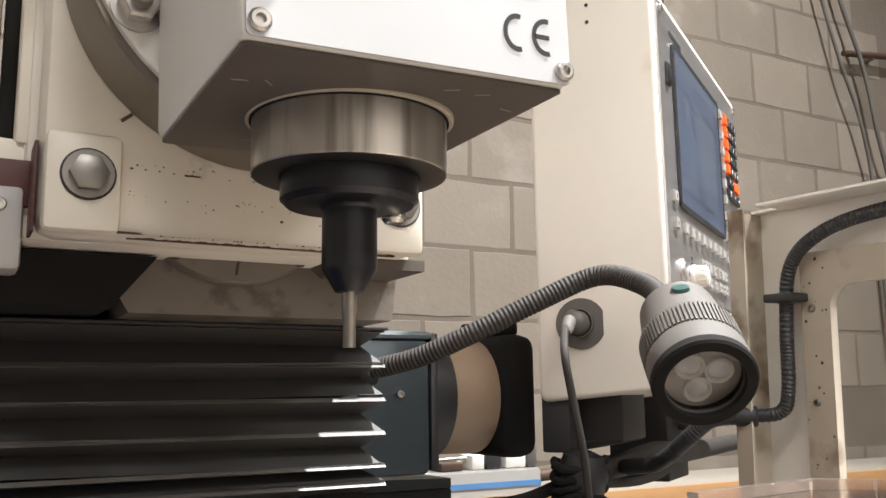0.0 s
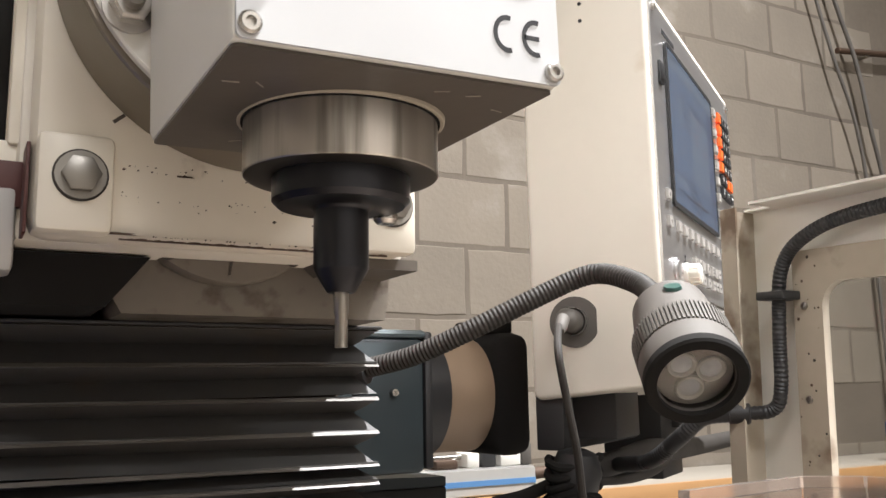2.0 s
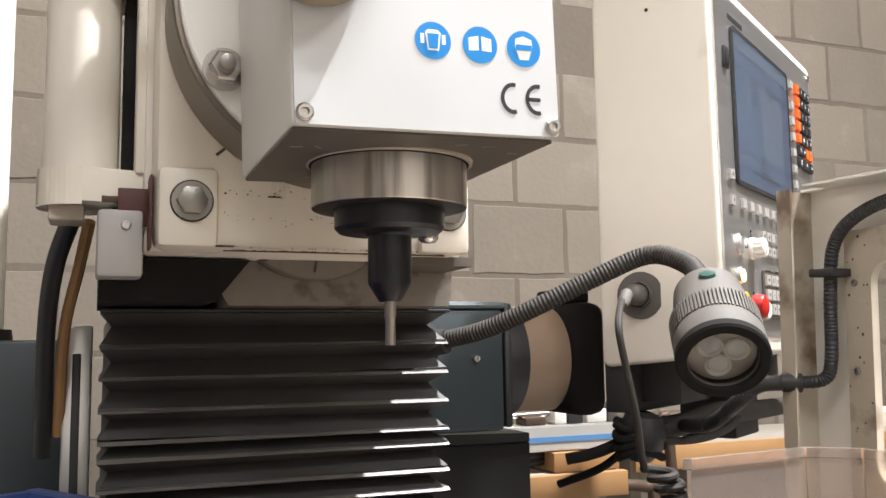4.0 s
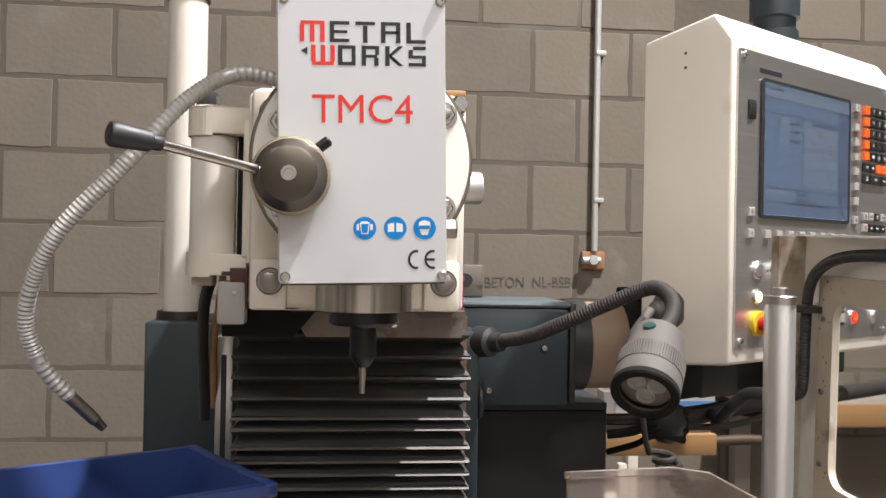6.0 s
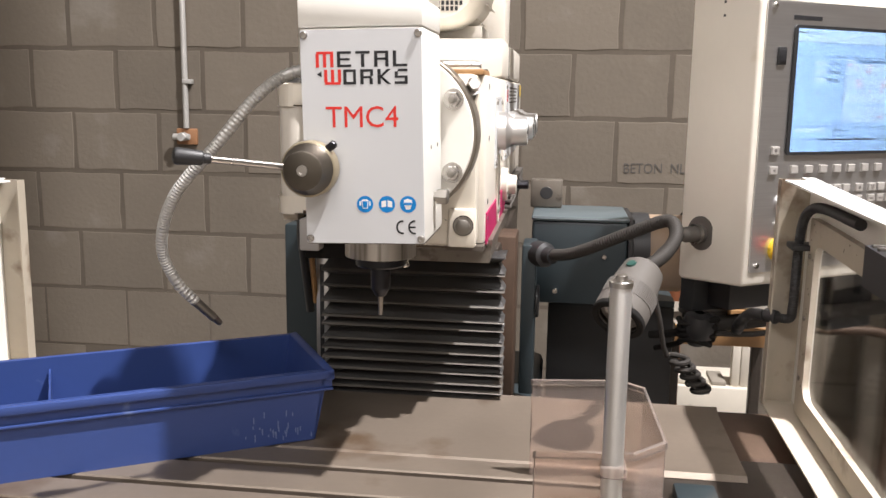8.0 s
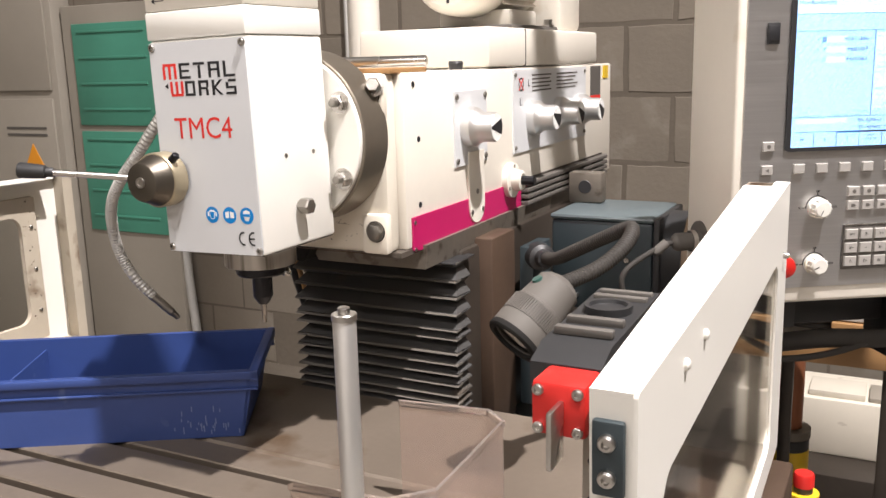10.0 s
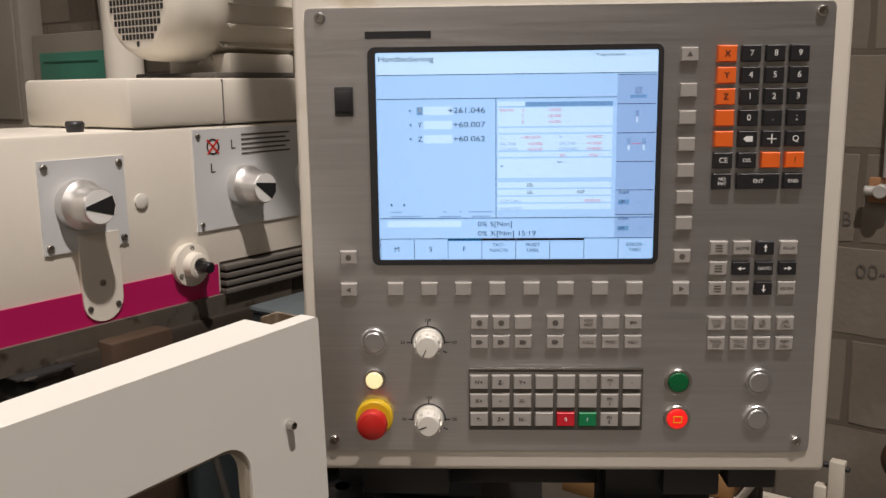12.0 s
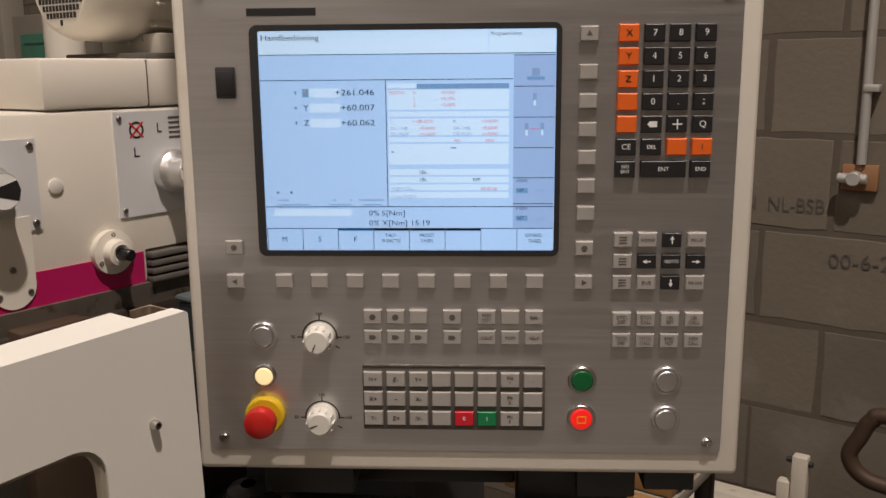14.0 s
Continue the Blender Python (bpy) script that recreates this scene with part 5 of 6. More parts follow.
part("lever_disc", cyl((0.475, 1.05, 1.10), (0.483, 1.05, 1.10), 0.035, 28), BLACKP, drive)
part("pinion_block", B(0.45, 0.525, 1.3, 1.335, 1.271, 1.338, 0.004), CASTING, drive)
part("pinion_bore", cyl((0.487, 1.299, 1.306), (0.487, 1.31, 1.306), 0.016, 20), BLACKP, drive)
sump = thing("coolant_box", "dark grey-green sheet-metal guard box beside the column", "guard box", (0.65, 1.2, 0))
part("box_body", B(0.50, 0.805, 1.34, 1.55, 0, 1.03, 0.004), BLACKP, sump)
part("box_slope", prism([(0.5, 1.03), (0.5, 1.06), (0.53, 1.052), (0.805, 1.045), (0.805, 1.03)], 0.205, m=pose(0, 1.343, 0)), TEAL, sump)

# ---- blue storage bin ----
bin_m = Matrix.Translation((0.145, 0.555, Z)) @ pose(0, 0, 0, 0, 0, 31)
bin_ = thing("storage_bin", "blue plastic storage bin standing on the machine table", "storage bin", turn=bin_m)
LN, WD, HT, T = 0.64, 0.235, 0.118, 0.004


part("bin_floor", B(-LN + 0.01, -0.02, 0.005, WD - 0.005, 0.001, 0.006), BLUE, bin_, m=bin_m)
for y0 in (0.0, WD - T):
    part("long_wall", prism([(-LN, 0), (-0.018, 0), (0.0, HT - 0.03), (0.012, HT - 0.03), (0.012, HT), (-LN, HT)], T, m=bin_m @ pose(0, y0, 0)), BLUE, bin_)
    yo = -0.009 if y0 == 0 else y0 + T
    part("rim", B(-LN, 0.014, yo, yo + 0.009, HT - 0.014, HT, 0.002), BLUE, bin_, m=bin_m)
    part("rim_step", B(-LN, 0.012, yo + 0.002 if y0 == 0 else yo, yo + 0.009 if y0 == 0 else yo + 0.007, HT - 0.034, HT - 0.03, 0.001), BLUE, bin_, m=bin_m)
part("end_wall", prism([(-0.022, 0.0), (-0.018, 0.0), (0.002, HT), (-0.002, HT)], WD, m=bin_m), BLUE, bin_)
part("end_rim", B(0.0, 0.014, -0.009, WD + 0.009, HT - 0.016, HT + 0.001, 0.002), BLUE, bin_, m=bin_m)
part("far_wall", B(-LN, -LN + T, 0, WD, 0, HT), BLUE, bin_, m=bin_m)
part("divider", B(-0.42, -0.417, 0.004, WD - 0.004, 0.006, HT - 0.02), BLUE, bin_, m=bin_m)
random.seed(5)
for k in range(26):
    sx, sz = random.gauss(-0.085, 0.028), abs(random.gauss(0.012, 0.012)) + 0.006
    part("scratch", B(sx - 0.0008, sx + 0.0008, -0.0006, 0, sz, sz + random.uniform(0.004, 0.014)), SCUFF, bin_, "pale scratch marks", m=bin_m @ pose(0, 0, 0, 0, random.uniform(-0.6, 0.6), 0))

# ---- clear tray and aluminium post ----
tray = thing("clear_tray", "scratched pinkish clear plastic splash guard with cut corners", "plastic tray", (0.58, 0.42, Z))
tp = [(0.488, 0.462), (0.618, 0.48), (0.652, 0.452), (0.66, 0.245), (0.62, 0.203), (0.50, 0.19)]


def wallrun(name, pts, z0, z1, t, material, out=0.0):
    c = Vector((sum(p[0] for p in pts) / len(pts), sum(p[1] for p in pts) / len(pts)))
    bm = bmesh.new()
    rows = []
    for off, z in ((out, z0), (out, z1), (out - t, z1), (out - t, z0)):
        rows.append([bm.verts.new((*(Vector(p) + (Vector(p) - c).normalized() * off), z)) for p in pts])
    n = len(pts)
    for u, v in zip(rows, rows[1:] + rows[:1]):
        for k in range(n - 1):
            bm.faces.new((u[k], u[k + 1], v[k + 1], v[k]))
    for k in (0, n - 1):
        bm.faces.new([r[k] for r in rows])
    bmesh.ops.recalc_face_normals(bm, faces=bm.faces)
    return part(name, bm, material, tray)


wallrun("tray_wall", tp, Z + 0.001, 1.108, 0.003, TRAYP)
wallrun("tray_rim", tp, 1.108, 1.116, 0.007, TRAYP, 0.003)

post = thing("door_post", "round aluminium post with a screwed cap", "post", (0.592, 0.18, Z))
part("post_tube", L([(0, 0), (0, 0.0125), (0.362, 0.0125), (0.364, 0.0115), (0.364, 0)], (0.592, 0.18, Z), (0.592, 0.18, 3), 28), ALU, post)
part("post_cap", L([(0, 0), (0, 0.0135), (0.006, 0.0135), (0.007, 0.0125), (0.007, 0)], (0.592, 0.18, Z + 0.358), (0.592, 0.18, 3), 28), STEEL, post)
part("cap_screw", L([(0, 0), (0, 0.0065), (0.006, 0.0065), (0.007, 0.005), (0.007, 0)], (0.592, 0.18, Z + 0.365), (0.592, 0.18, 3), 16), STEEL, post)
part("post_clip", B(0.578, 0.608, 0.163, 0.197, 1.098, 1.112, 0.002), TRAYP, post)


# ---- sliding guard doors: channel frames with a window ----
def guard_door(name, x_out, x_in, y0, y1, z0, z1, label, gy0, gy1, gz0, gz1):
    d = thing(name, label, "guard door", ((x_out + x_in) / 2, (y0 + y1) / 2, z0), group="sliding guard doors")
    s = 1 if x_out > x_in else -1
    m = Matrix(((0, 1, 0, 0), (1, 0, 0, 0), (0, 0, 1, 0), (0, 0, 0, 1)))
    n = 6
    bm = ringplate(rounded(y0, y1, z0, z1, 0.004, n), rounded(gy0, gy1, gz0, gz1, 0.03, n), s * -0.003)
    face = part("face", bm, WHITE, d, m=Matrix.Translation((x_out, 0, 0)) @ m)
    lo, hi = min(x_in, x_out - s * 0.003), max(x_in, x_out - s * 0.003)
    near_in = x_in + s * 0.026
    bm = bmesh.new()
    top = [bm.verts.new((x, y, z1 - 0.003)) for x, y in ((near_in, y0), (x_out - s * 0.003, y0), (x_out - s * 0.003, y1 - 0.0031), (x_out - s * 0.02, y1 - 0.0031), (x_out - s * 0.02, y1 - 0.045), (x_in, y1 - 0.045))]
    r = bmesh.ops.extrude_face_region(bm, geom=[bm.faces.new(top)])
    bmesh.ops.translate(bm, vec=(0, 0, 0.003), verts=[v for v in r["geom"] if isinstance(v, bmesh.types.BMVert)])
    bmesh.ops.recalc_face_normals(bm, faces=bm.faces)
    part("top_channel", bm, WHITE, d)
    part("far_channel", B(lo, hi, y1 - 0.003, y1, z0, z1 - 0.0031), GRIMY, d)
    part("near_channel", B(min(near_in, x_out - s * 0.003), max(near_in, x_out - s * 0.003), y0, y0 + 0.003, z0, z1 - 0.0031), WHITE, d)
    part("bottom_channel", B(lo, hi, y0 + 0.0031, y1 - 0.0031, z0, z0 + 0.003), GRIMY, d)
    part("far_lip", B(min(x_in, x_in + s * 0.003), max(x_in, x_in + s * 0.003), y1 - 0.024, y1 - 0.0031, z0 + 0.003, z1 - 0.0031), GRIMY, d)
    inner = x_out - s * 0.0032
    fr = ringplate(rounded(gy0 - 0.035, gy1 + 0.035, gz0 - 0.035, gz1 + 0.035, 0.006, n), rounded(gy0 + 0.004, gy1 - 0.004, gz0 + 0.004, gz1 - 0.004, 0.028, n), -s * 0.012)
    part("window_frame", fr, GRIMY, d, "dirty cream window frame", m=Matrix.Translation((inner, 0, 0)) @ m)
    g = part("pane", B(min(inner, inner - s * 0.004), max(inner, inner - s * 0.004), gy0 - 0.002, gy1 + 0.002, gz0 - 0.002, gz1 + 0.002), GLASS, d, "clear scratched window pane")
    g.visible_shadow = False
    for sy in (gy1 + 0.02, gy0 - 0.02):
        for sz in (gz1 - 0.03, (gz0 + gz1) / 2, gz0 + 0.03):
            screw(d, (inner - s * 0.012, sy, sz), (-s, 0, 0), 0.0045, 0.003, DULL)
    random.seed(21)
    for k in range(34):
        w = random.uniform(0.0006, 0.0024)
        sy, sz = (random.uniform(gy1 - 0.001, gy1 + 0.033), random.uniform(gz0, gz1 + 0.03)) if k % 3 else (random.uniform(gy0, gy1), random.uniform(gz1 + 0.002, gz1 + 0.032))
        part("grime_spot", L([(0, 0), (0, w), (0.0003, w * 0.7), (0.0003, 0)], (inner - s * 0.0119, sy, sz), (inner - s, sy, sz), 7), OILY if k % 2 else RUST, d)
    for sy in (y0 + 0.14, y0 + 0.215):
        part("head_bolt", L([(0, 0), (0, 0.0048), (0.0022, 0.0048), (0.0036, 0.0032), (0.004, 0)], (x_out, sy, (z1 + gz1) / 2 + 0.018), (x_out + s, sy, (z1 + gz1) / 2 + 0.018), 14), WHITE, d)
    return d


rdoor = guard_door("guard_door", 0.957, 0.899, -0.04, 0.802, 0.985, 1.40, "cream sheet-metal sliding guard door with a window and cable", 0.03, 0.70, 1.03, 1.305)
part("door_cable", hose([(0.93, 0.45, 1.376), (0.928, 0.62, 1.372), (0.928, 0.70, 1.355), (0.928, 0.738, 1.32), (0.928, 0.746, 1.25), (0.928, 0.748, 1.18), (0.926, 0.76, 1.155), (0.905, 0.79, 1.15)], 0.0085, 14, 12, 0.005, 0.001), BLACKP, rdoor, "black corrugated cable")
part("cable_clip", B(0.912, 0.955, 0.725, 0.765, 1.283, 1.293, 0.002), BLACKP, rdoor)
part("cable_gland", cyl((0.912, 0.78, 1.15), (0.895, 0.80, 1.15), 0.0125, 16), BLACKP, rdoor)
screw(rdoor, (0.957, 0.752, 1.302), (1, 0, 0), 0.0046, 0.008)
part("latch_plate", B(0.928, 0.9495, -0.046, -0.0395, 1.328, 1.381, 0.002), TEAL, rdoor, "zinc latch plate")
for z in (1.342, 1.367):
    screw(rdoor, (0.9388, -0.046, z), (0, -1, 0), 0.006, 0.005)
# safety switch on the inside of the door
rdoor.matrix_basis = Matrix.Translation((0, 0.802, 1.40)) @ pose(0, 0, 0, 1.7) @ Matrix.Translation((0, -0.802, -1.40)) @ SPOT[rdoor]
sw = thing("safety_switch", "black and red interlock switch mounted inside the guard door", "safety switch", (0.88, 0.15, 1.33))
part("switch_body", prism([(0.03, 1.328), (0.03, 1.362), (0.055, 1.371), (0.205, 1.376), (0.205, 1.33)], 0.055, m=Matrix(((0, 1, 0, 0.857), (1, 0, 0, 0), (0, 0, 1, 0), (0, 0, 0, 1)))), BLACKP, sw)
for k, y in enumerate((0.07, 0.1, 0.172, 0.19)):
    part("body_rib", B(0.861, 0.908, y, y + 0.008, 1.372, 1.3785, 0.001), GREYP, sw)
part("conduit_plug", L([(0, 0), (0, 0.02), (0.007, 0.02), (0.007, 0.016), (0.004, 0.015), (0.004, 0)], (0.884, 0.14, 1.373), (0.884, 0.14, 2), 28), BLACKP, sw)
part("switch_head", B(0.872, 0.913, -0.008, 0.03, 1.322, 1.362, 0.004), RED, sw, "red actuator head")
for x in (0.878, 0.907):
    for z in (1.328, 1.356):
        screw(sw, (x, -0.008, z), (0, -1, 0), 0.0042, 0.003)
part("actuator_key", B(0.893, 0.897, -0.034, -0.008, 1.308, 1.35, 0.001), STEEL, sw)
part("mount_arm", B(0.9, 0.945, 0.04, 0.046, 1.322, 1.36, 0.001), WHITE, sw)
part("switch_bracket", B(0.901, 0.916, 0.02, 0.025, 1.25, 1.322, 0.002), CABGREY, sw)
for x, z in ((0.9085, 1.265), (0.9085, 1.295)):
    screw(sw, (x, 0.02, z), (0, -1, 0), 0.003, 0.001, BLACKOX)

ldoor = guard_door("guard_door", -0.585, -0.527, 0.02, 0.802, 0.985, 1.36, "white sheet-metal sliding guard door with a window", 0.09, 0.70, 1.04, 1.285)

# ---- coiled cord, cables under the panel ----
cord = thing("coiled_cord", "grey coiled cord hanging from the panel socket", "cord", (0.75, 0.95, 1.0))
c0 = side + sockway * 0.05
pts = [c0, c0 + Vector((-0.022, -0.016, -0.008)), Vector((0.695, 0.87, 1.225)), Vector((0.703, 0.868, 1.17)), Vector((0.718, 0.872, 1.11)), Vector((0.727, 0.878, 1.065)), Vector((0.735, 0.883, 1.042))]
part("straight_end", hose(pts, 0.0048, 10, 10), HOSE, cord)
end = pts[-1]
coil = [end + Vector((0.0105 * k / 8 + 0.018 * (1 - math.cos(k * math.pi / 4)), 0.018 * math.sin(k * math.pi / 4), -0.0135 * k / 8)) for k in range(0, 44)]
part("coil", hose(coil, 0.0054, 8, 2), HOSE, cord)
part("plug_sleeve", L([(0, 0), (0, 0.0085), (0.02, 0.0085), (0.028, 0.006), (0.03, 0)], c0 + Vector((-0.01, -0.008, 0.0)), c0 + Vector((-0.03, -0.025, -0.02)), 16), GREYP, cord)

under = thing("cable_bundle", "black cables and conduit running under the control panel", "cables", (1.1, 1.2, 1.0))
part("conduit", hose([(0.83, 1.01, 1.075), (0.92, 1.05, 1.078), (1.0, 1.07, 1.09), (1.1, 1.13, 1.085), (1.3, 1.28, 1.075), (1.6, 1.48, 1.07)], 0.017, 16, 10), HOSE, under, "thick soft grey conduit")
part("cable", hose([(0.83, 1.0, 1.06), (0.93, 1.02, 1.058), (1.02, 1.06, 1.07), (1.12, 1.14, 1.1)], 0.006, 12), HOSE, under)
part("cable", hose([(0.8, 1.0, 1.07), (0.76, 1.04, 1.045), (0.72, 1.06, 1.035)], 0.0085, 12), RINGBLACK, under)
part("cable", hose([(0.8, 1.01, 1.06), (0.78, 1.06, 1.02), (0.74, 1.12, 0.99)], 0.006, 12), RINGBLACK, under)
part("cable_knot", L([(0, 0.01), (0.006, 0.027), (0.03, 0.034), (0.055, 0.03), (0.07, 0.016), (0.072, 0)], (0.81, 0.99, 1.105), (0.806, 1.0, 1.03), 18), BLACKP, under)
for k in range(4):
    ring = [Vector((0.808 + (0.032 + 0.002 * k) * math.cos(a * 0.7 + k), 1.0 + 0.028 * math.sin(a * 0.7 + k), 1.045 + 0.014 * k + 0.006 * math.sin(a * 1.3 + k))) for a in range(9)]
    part("cable_turn", hose(ring, 0.0062, 10, 4), RINGBLACK, under)
part("gland_hose", hose([(0.893, 0.802, 1.15), (0.874, 0.828, 1.145), (0.864, 0.86, 1.12), (0.87, 0.92, 1.09), (0.9, 1.02, 1.078)], 0.0105, 14, 10, 0.005, 0.0008), BLACKP, under)
part("cable", hose([(1.02, 1.2, 1.19), (1.05, 1.22, 1.12), (1.12, 1.27, 1.11), (1.3, 1.4, 1.13)], 0.006, 10), BLACKP, under)
for x0, x1, z in ((0.02, 0.13, -0.585), (0.40, 0.47, -0.585), (0.48, 0.54, -0.575)):
    part("bracket_plate", B(x0, x1, 0.08, 0.17, z, -0.508, 0.003), BLACKP, panel, "black bracket plate", m=PM)

cpost = thing("rusty_post", "rust-brown iron post with a collar in a black foot", "post", (0.876, 1.95, 0))
part("shaft", L([(0, 0), (0, 0.034), (1.0, 0.034), (1.0, 0)], (0.876, 1.95, 0.0), (0.876, 1.95, 3), 24), COPPER, cpost)
part("collar", L([(0, 0.034), (0, 0.058), (0.024, 0.058), (0.026, 0.034)], (0.876, 1.95, 0.535), (0.876, 1.95, 3), 28), CASTING, cpost)
part("foot_sleeve", L([(0, 0), (0, 0.055), (0.53, 0.055), (0.535, 0.05), (0.535, 0)], (0.876, 1.95, 0.0), (0.876, 1.95, 3), 28), BLACKP, cpost)
part("yellow_label", L([(0, 0.0555), (0.09, 0.0555)], (0.876, 1.95, 0.41), (0.876, 1.95, 3), 28), YELLOW, cpost)
for k, at in enumerate(((0.86, 0.77, 0.92), (0.985, 1.02, 0.83))):
    rb = thing("red_valve_cap", "small red capped valve on a yellow ring", "valve", (at[0], at[1], 0), group="red valve caps")
    part("stem", L([(0, 0), (0, 0.016), (at[2] - 0.0, 0.016), (at[2], 0)], (at[0], at[1], 0), (at[0], at[1], 3), 20), BLACKP, rb)
    part("cap", L([(0, 0), (0, 0.018), (0.02, 0.018), (0.024, 0.016), (0.025, 0)], (at[0], at[1], at[2]), (at[0], at[1], 3), 24), RED, rb)
    part("ring", L([(0, 0.016), (0, 0.027), (0.008, 0.027), (0.008, 0.016)], (at[0], at[1], at[2] - 0.02), (at[0], at[1], 3), 24), YELLOW, rb)

# black slab added where the floor behind the machine lies in deep shade
drip = thing("floor_shade_slab", "black slab standing in for shade on the floor", "drip tray", (1.1, 1.75, 0))
part("tray_base", B(0.7, 1.6, 1.5, 2.02, 0.0, 0.26, 0.01), OILY, drip)
part("tray_lip", B(0.69, 1.61, 1.49, 1.5, 0.2, 0.29, 0.004), OILY, drip)

# ---- bench and goods along the wall ----
bench = thing("workbench", "long workbench with a plywood front edge along the block wall", "workbench", (2.7, 2.5, 0))
part("bench_top", B(1.66, 4.0, 2.32, 2.73, 0.845, 0.875, 0.003), CABGREY, bench)
part("front_edge", B(1.66, 4.0, 2.3, 2.32, 0.80, 0.876, 0.002), WOOD, bench, "orange plywood edge")
for x in (1.7, 2.8, 3.9):
    for y in (2.34, 2.64):
        part("bench_leg", B(x, x + 0.06, y, y + 0.06, 0, 0.845, 0.003), CABGREY, bench)
stand = thing("side_table", "small plywood-edged side table behind the machine", "table", (1.0, 1.7, 0))
part("table_top", B(0.84, 1.15, 1.58, 1.86, 0.905, 0.93, 0.003), CABGREY, stand)
part("front_edge", B(0.84, 1.15, 1.56, 1.58, 0.88, 0.931, 0.002), WOOD, stand, "orange plywood edge")
for x in (0.86, 1.1):
    part("table_leg", B(x, x + 0.03, 1.82, 1.85, 0, 0.905, 0.003), OILY, stand)
gauge = thing("linear_rail", "grey and blue linear rail lying on a plywood block", "linear rail", (1.05, 1.62, 0.974))
part("rail", B(0.875, 1.16, 1.60, 1.66, 0.9745, 1.03, 0.004), ALU, gauge)
part("rail_face", B(0.905, 1.159, 1.597, 1.6, 0.978, 1.026), GALV, gauge, "pale grey rail face")
part("blue_stripe", B(0.905, 1.159, 1.5955, 1.597, 0.995, 1.006), RAILBLUE, gauge)
for x, w, h, mm in ((0.93, 0.05, 0.018, RUST), (1.0, 0.03, 0.03, WHITE), (1.035, 0.035, 0.034, BLACKP), (1.08, 0.05, 0.03, WHITE), (1.132, 0.026, 0.045, GREYP)):
    part("rail_carriage", B(x, x + w, 1.605, 1.655, 1.0305, 1.03 + h, 0.004), mm, gauge)
part("rail_shaft", cyl((0.89, 1.63, 1.05), (1.0, 1.63, 1.052), 0.006, 12), STEEL, gauge)
chock = thing("plywood_block", "orange plywood block under the linear rail", "wood block", (1.1, 1.65, 0.93))
part("block_body", B(0.985, 1.145, 1.585, 1.75, 0.9315, 0.9735, 0.003), WOOD, chock)
coil2 = thing("cable_coil", "coiled black cable lying behind the guard box", "cable coil", (0.95, 1.5, 0.9))
part("loops", hose([Vector((0.945 + 0.075 * math.cos(k * 0.7), 1.68 + 0.05 * math.sin(k * 0.7), 0.942 + 0.0014 * k)) for k in range(28)], 0.01, 10, 3), BLACKP, coil2)
white_box = thing("carton", "small white carton on the bench", "carton", (2.9, 2.45, 0.875))
part("carton_body", B(2.78, 3.0, 2.4, 2.56, 0.8765, 0.93, 0.004), PAPER, white_box)
part("carton_lid", B(2.776, 3.004, 2.396, 2.564, 0.93, 0.938, 0.002), WHITE, white_box)
spray = thing("spray_can", "blue spray can with red cap and yellow band", "spray can", (3.54, 2.42, 0.875))
part("can", L([(0, 0), (0, 0.032), (0.15, 0.032), (0.165, 0.02), (0.165, 0)], (3.54, 2.42, 0.8765), (3.54, 2.42, 3), 24), BLUE, spray)
part("band", L([(0.04, 0.0325), (0.09, 0.0325)], (3.54, 2.42, 0.8765), (3.54, 2.42, 3), 24), YELLOW, spray)
part("cap", L([(0, 0), (0, 0.022), (0.04, 0.02), (0.042, 0)], (3.54, 2.42, 1.0415), (3.54, 2.42, 3), 20), RED, spray)

lower = thing("card_box", "cream cardboard boxes stacked low behind the panel", "box", (1.35, 1.9, 0.5))
part("box_body", B(0.86, 1.22, 2.25, 2.5, 0.36, 0.54, 0.006), OLDCREAM, lower)
part("box_flap", B(0.9, 1.06, 2.27, 2.4, 0.54, 0.56, 0.003), PAPER, lower)
part("box_flap", B(1.07, 1.12, 2.27, 2.4, 0.54, 0.555, 0.003), CABGREY, lower)
part("pallet", B(0.78, 1.3, 2.1, 2.52, 0.0, 0.36, 0.004), OILY, lower)
grip = thing("hand_trolley", "bent brown steel tube of a hand trolley", "trolley", (1.45, 2.2, 0))
part("tube", hose([(1.62, 2.15, 0.0), (1.62, 2.15, 0.7), (1.58, 2.15, 0.785), (1.39, 2.15, 0.79), (1.33, 2.15, 0.803), (1.305, 2.15, 0.84), (1.322, 2.15, 0.885), (1.342, 2.15, 0.925), (1.38, 2.15, 0.94), (1.62, 2.15, 0.955), (1.68, 2.15, 0.9), (1.7, 2.15, 0.0)], 0.0165, 14, 10), RUST, grip)
clampt = thing("white_clamp", "small cream screw clamp standing on the boxes", "clamp", (1.18, 1.9, 0.75))
part("jaw", B(1.165, 1.199, 2.27, 2.3, 0.5405, 0.757, 0.003), PAPER, clampt)
part("jaw", B(1.135, 1.163, 2.27, 2.3, 0.5405, 0.69, 0.003), PAPER, clampt)
part("spindle", cyl((1.15, 2.285, 0.742), (1.209, 2.285, 0.74), 0.007, 12), BLACKP, clampt)

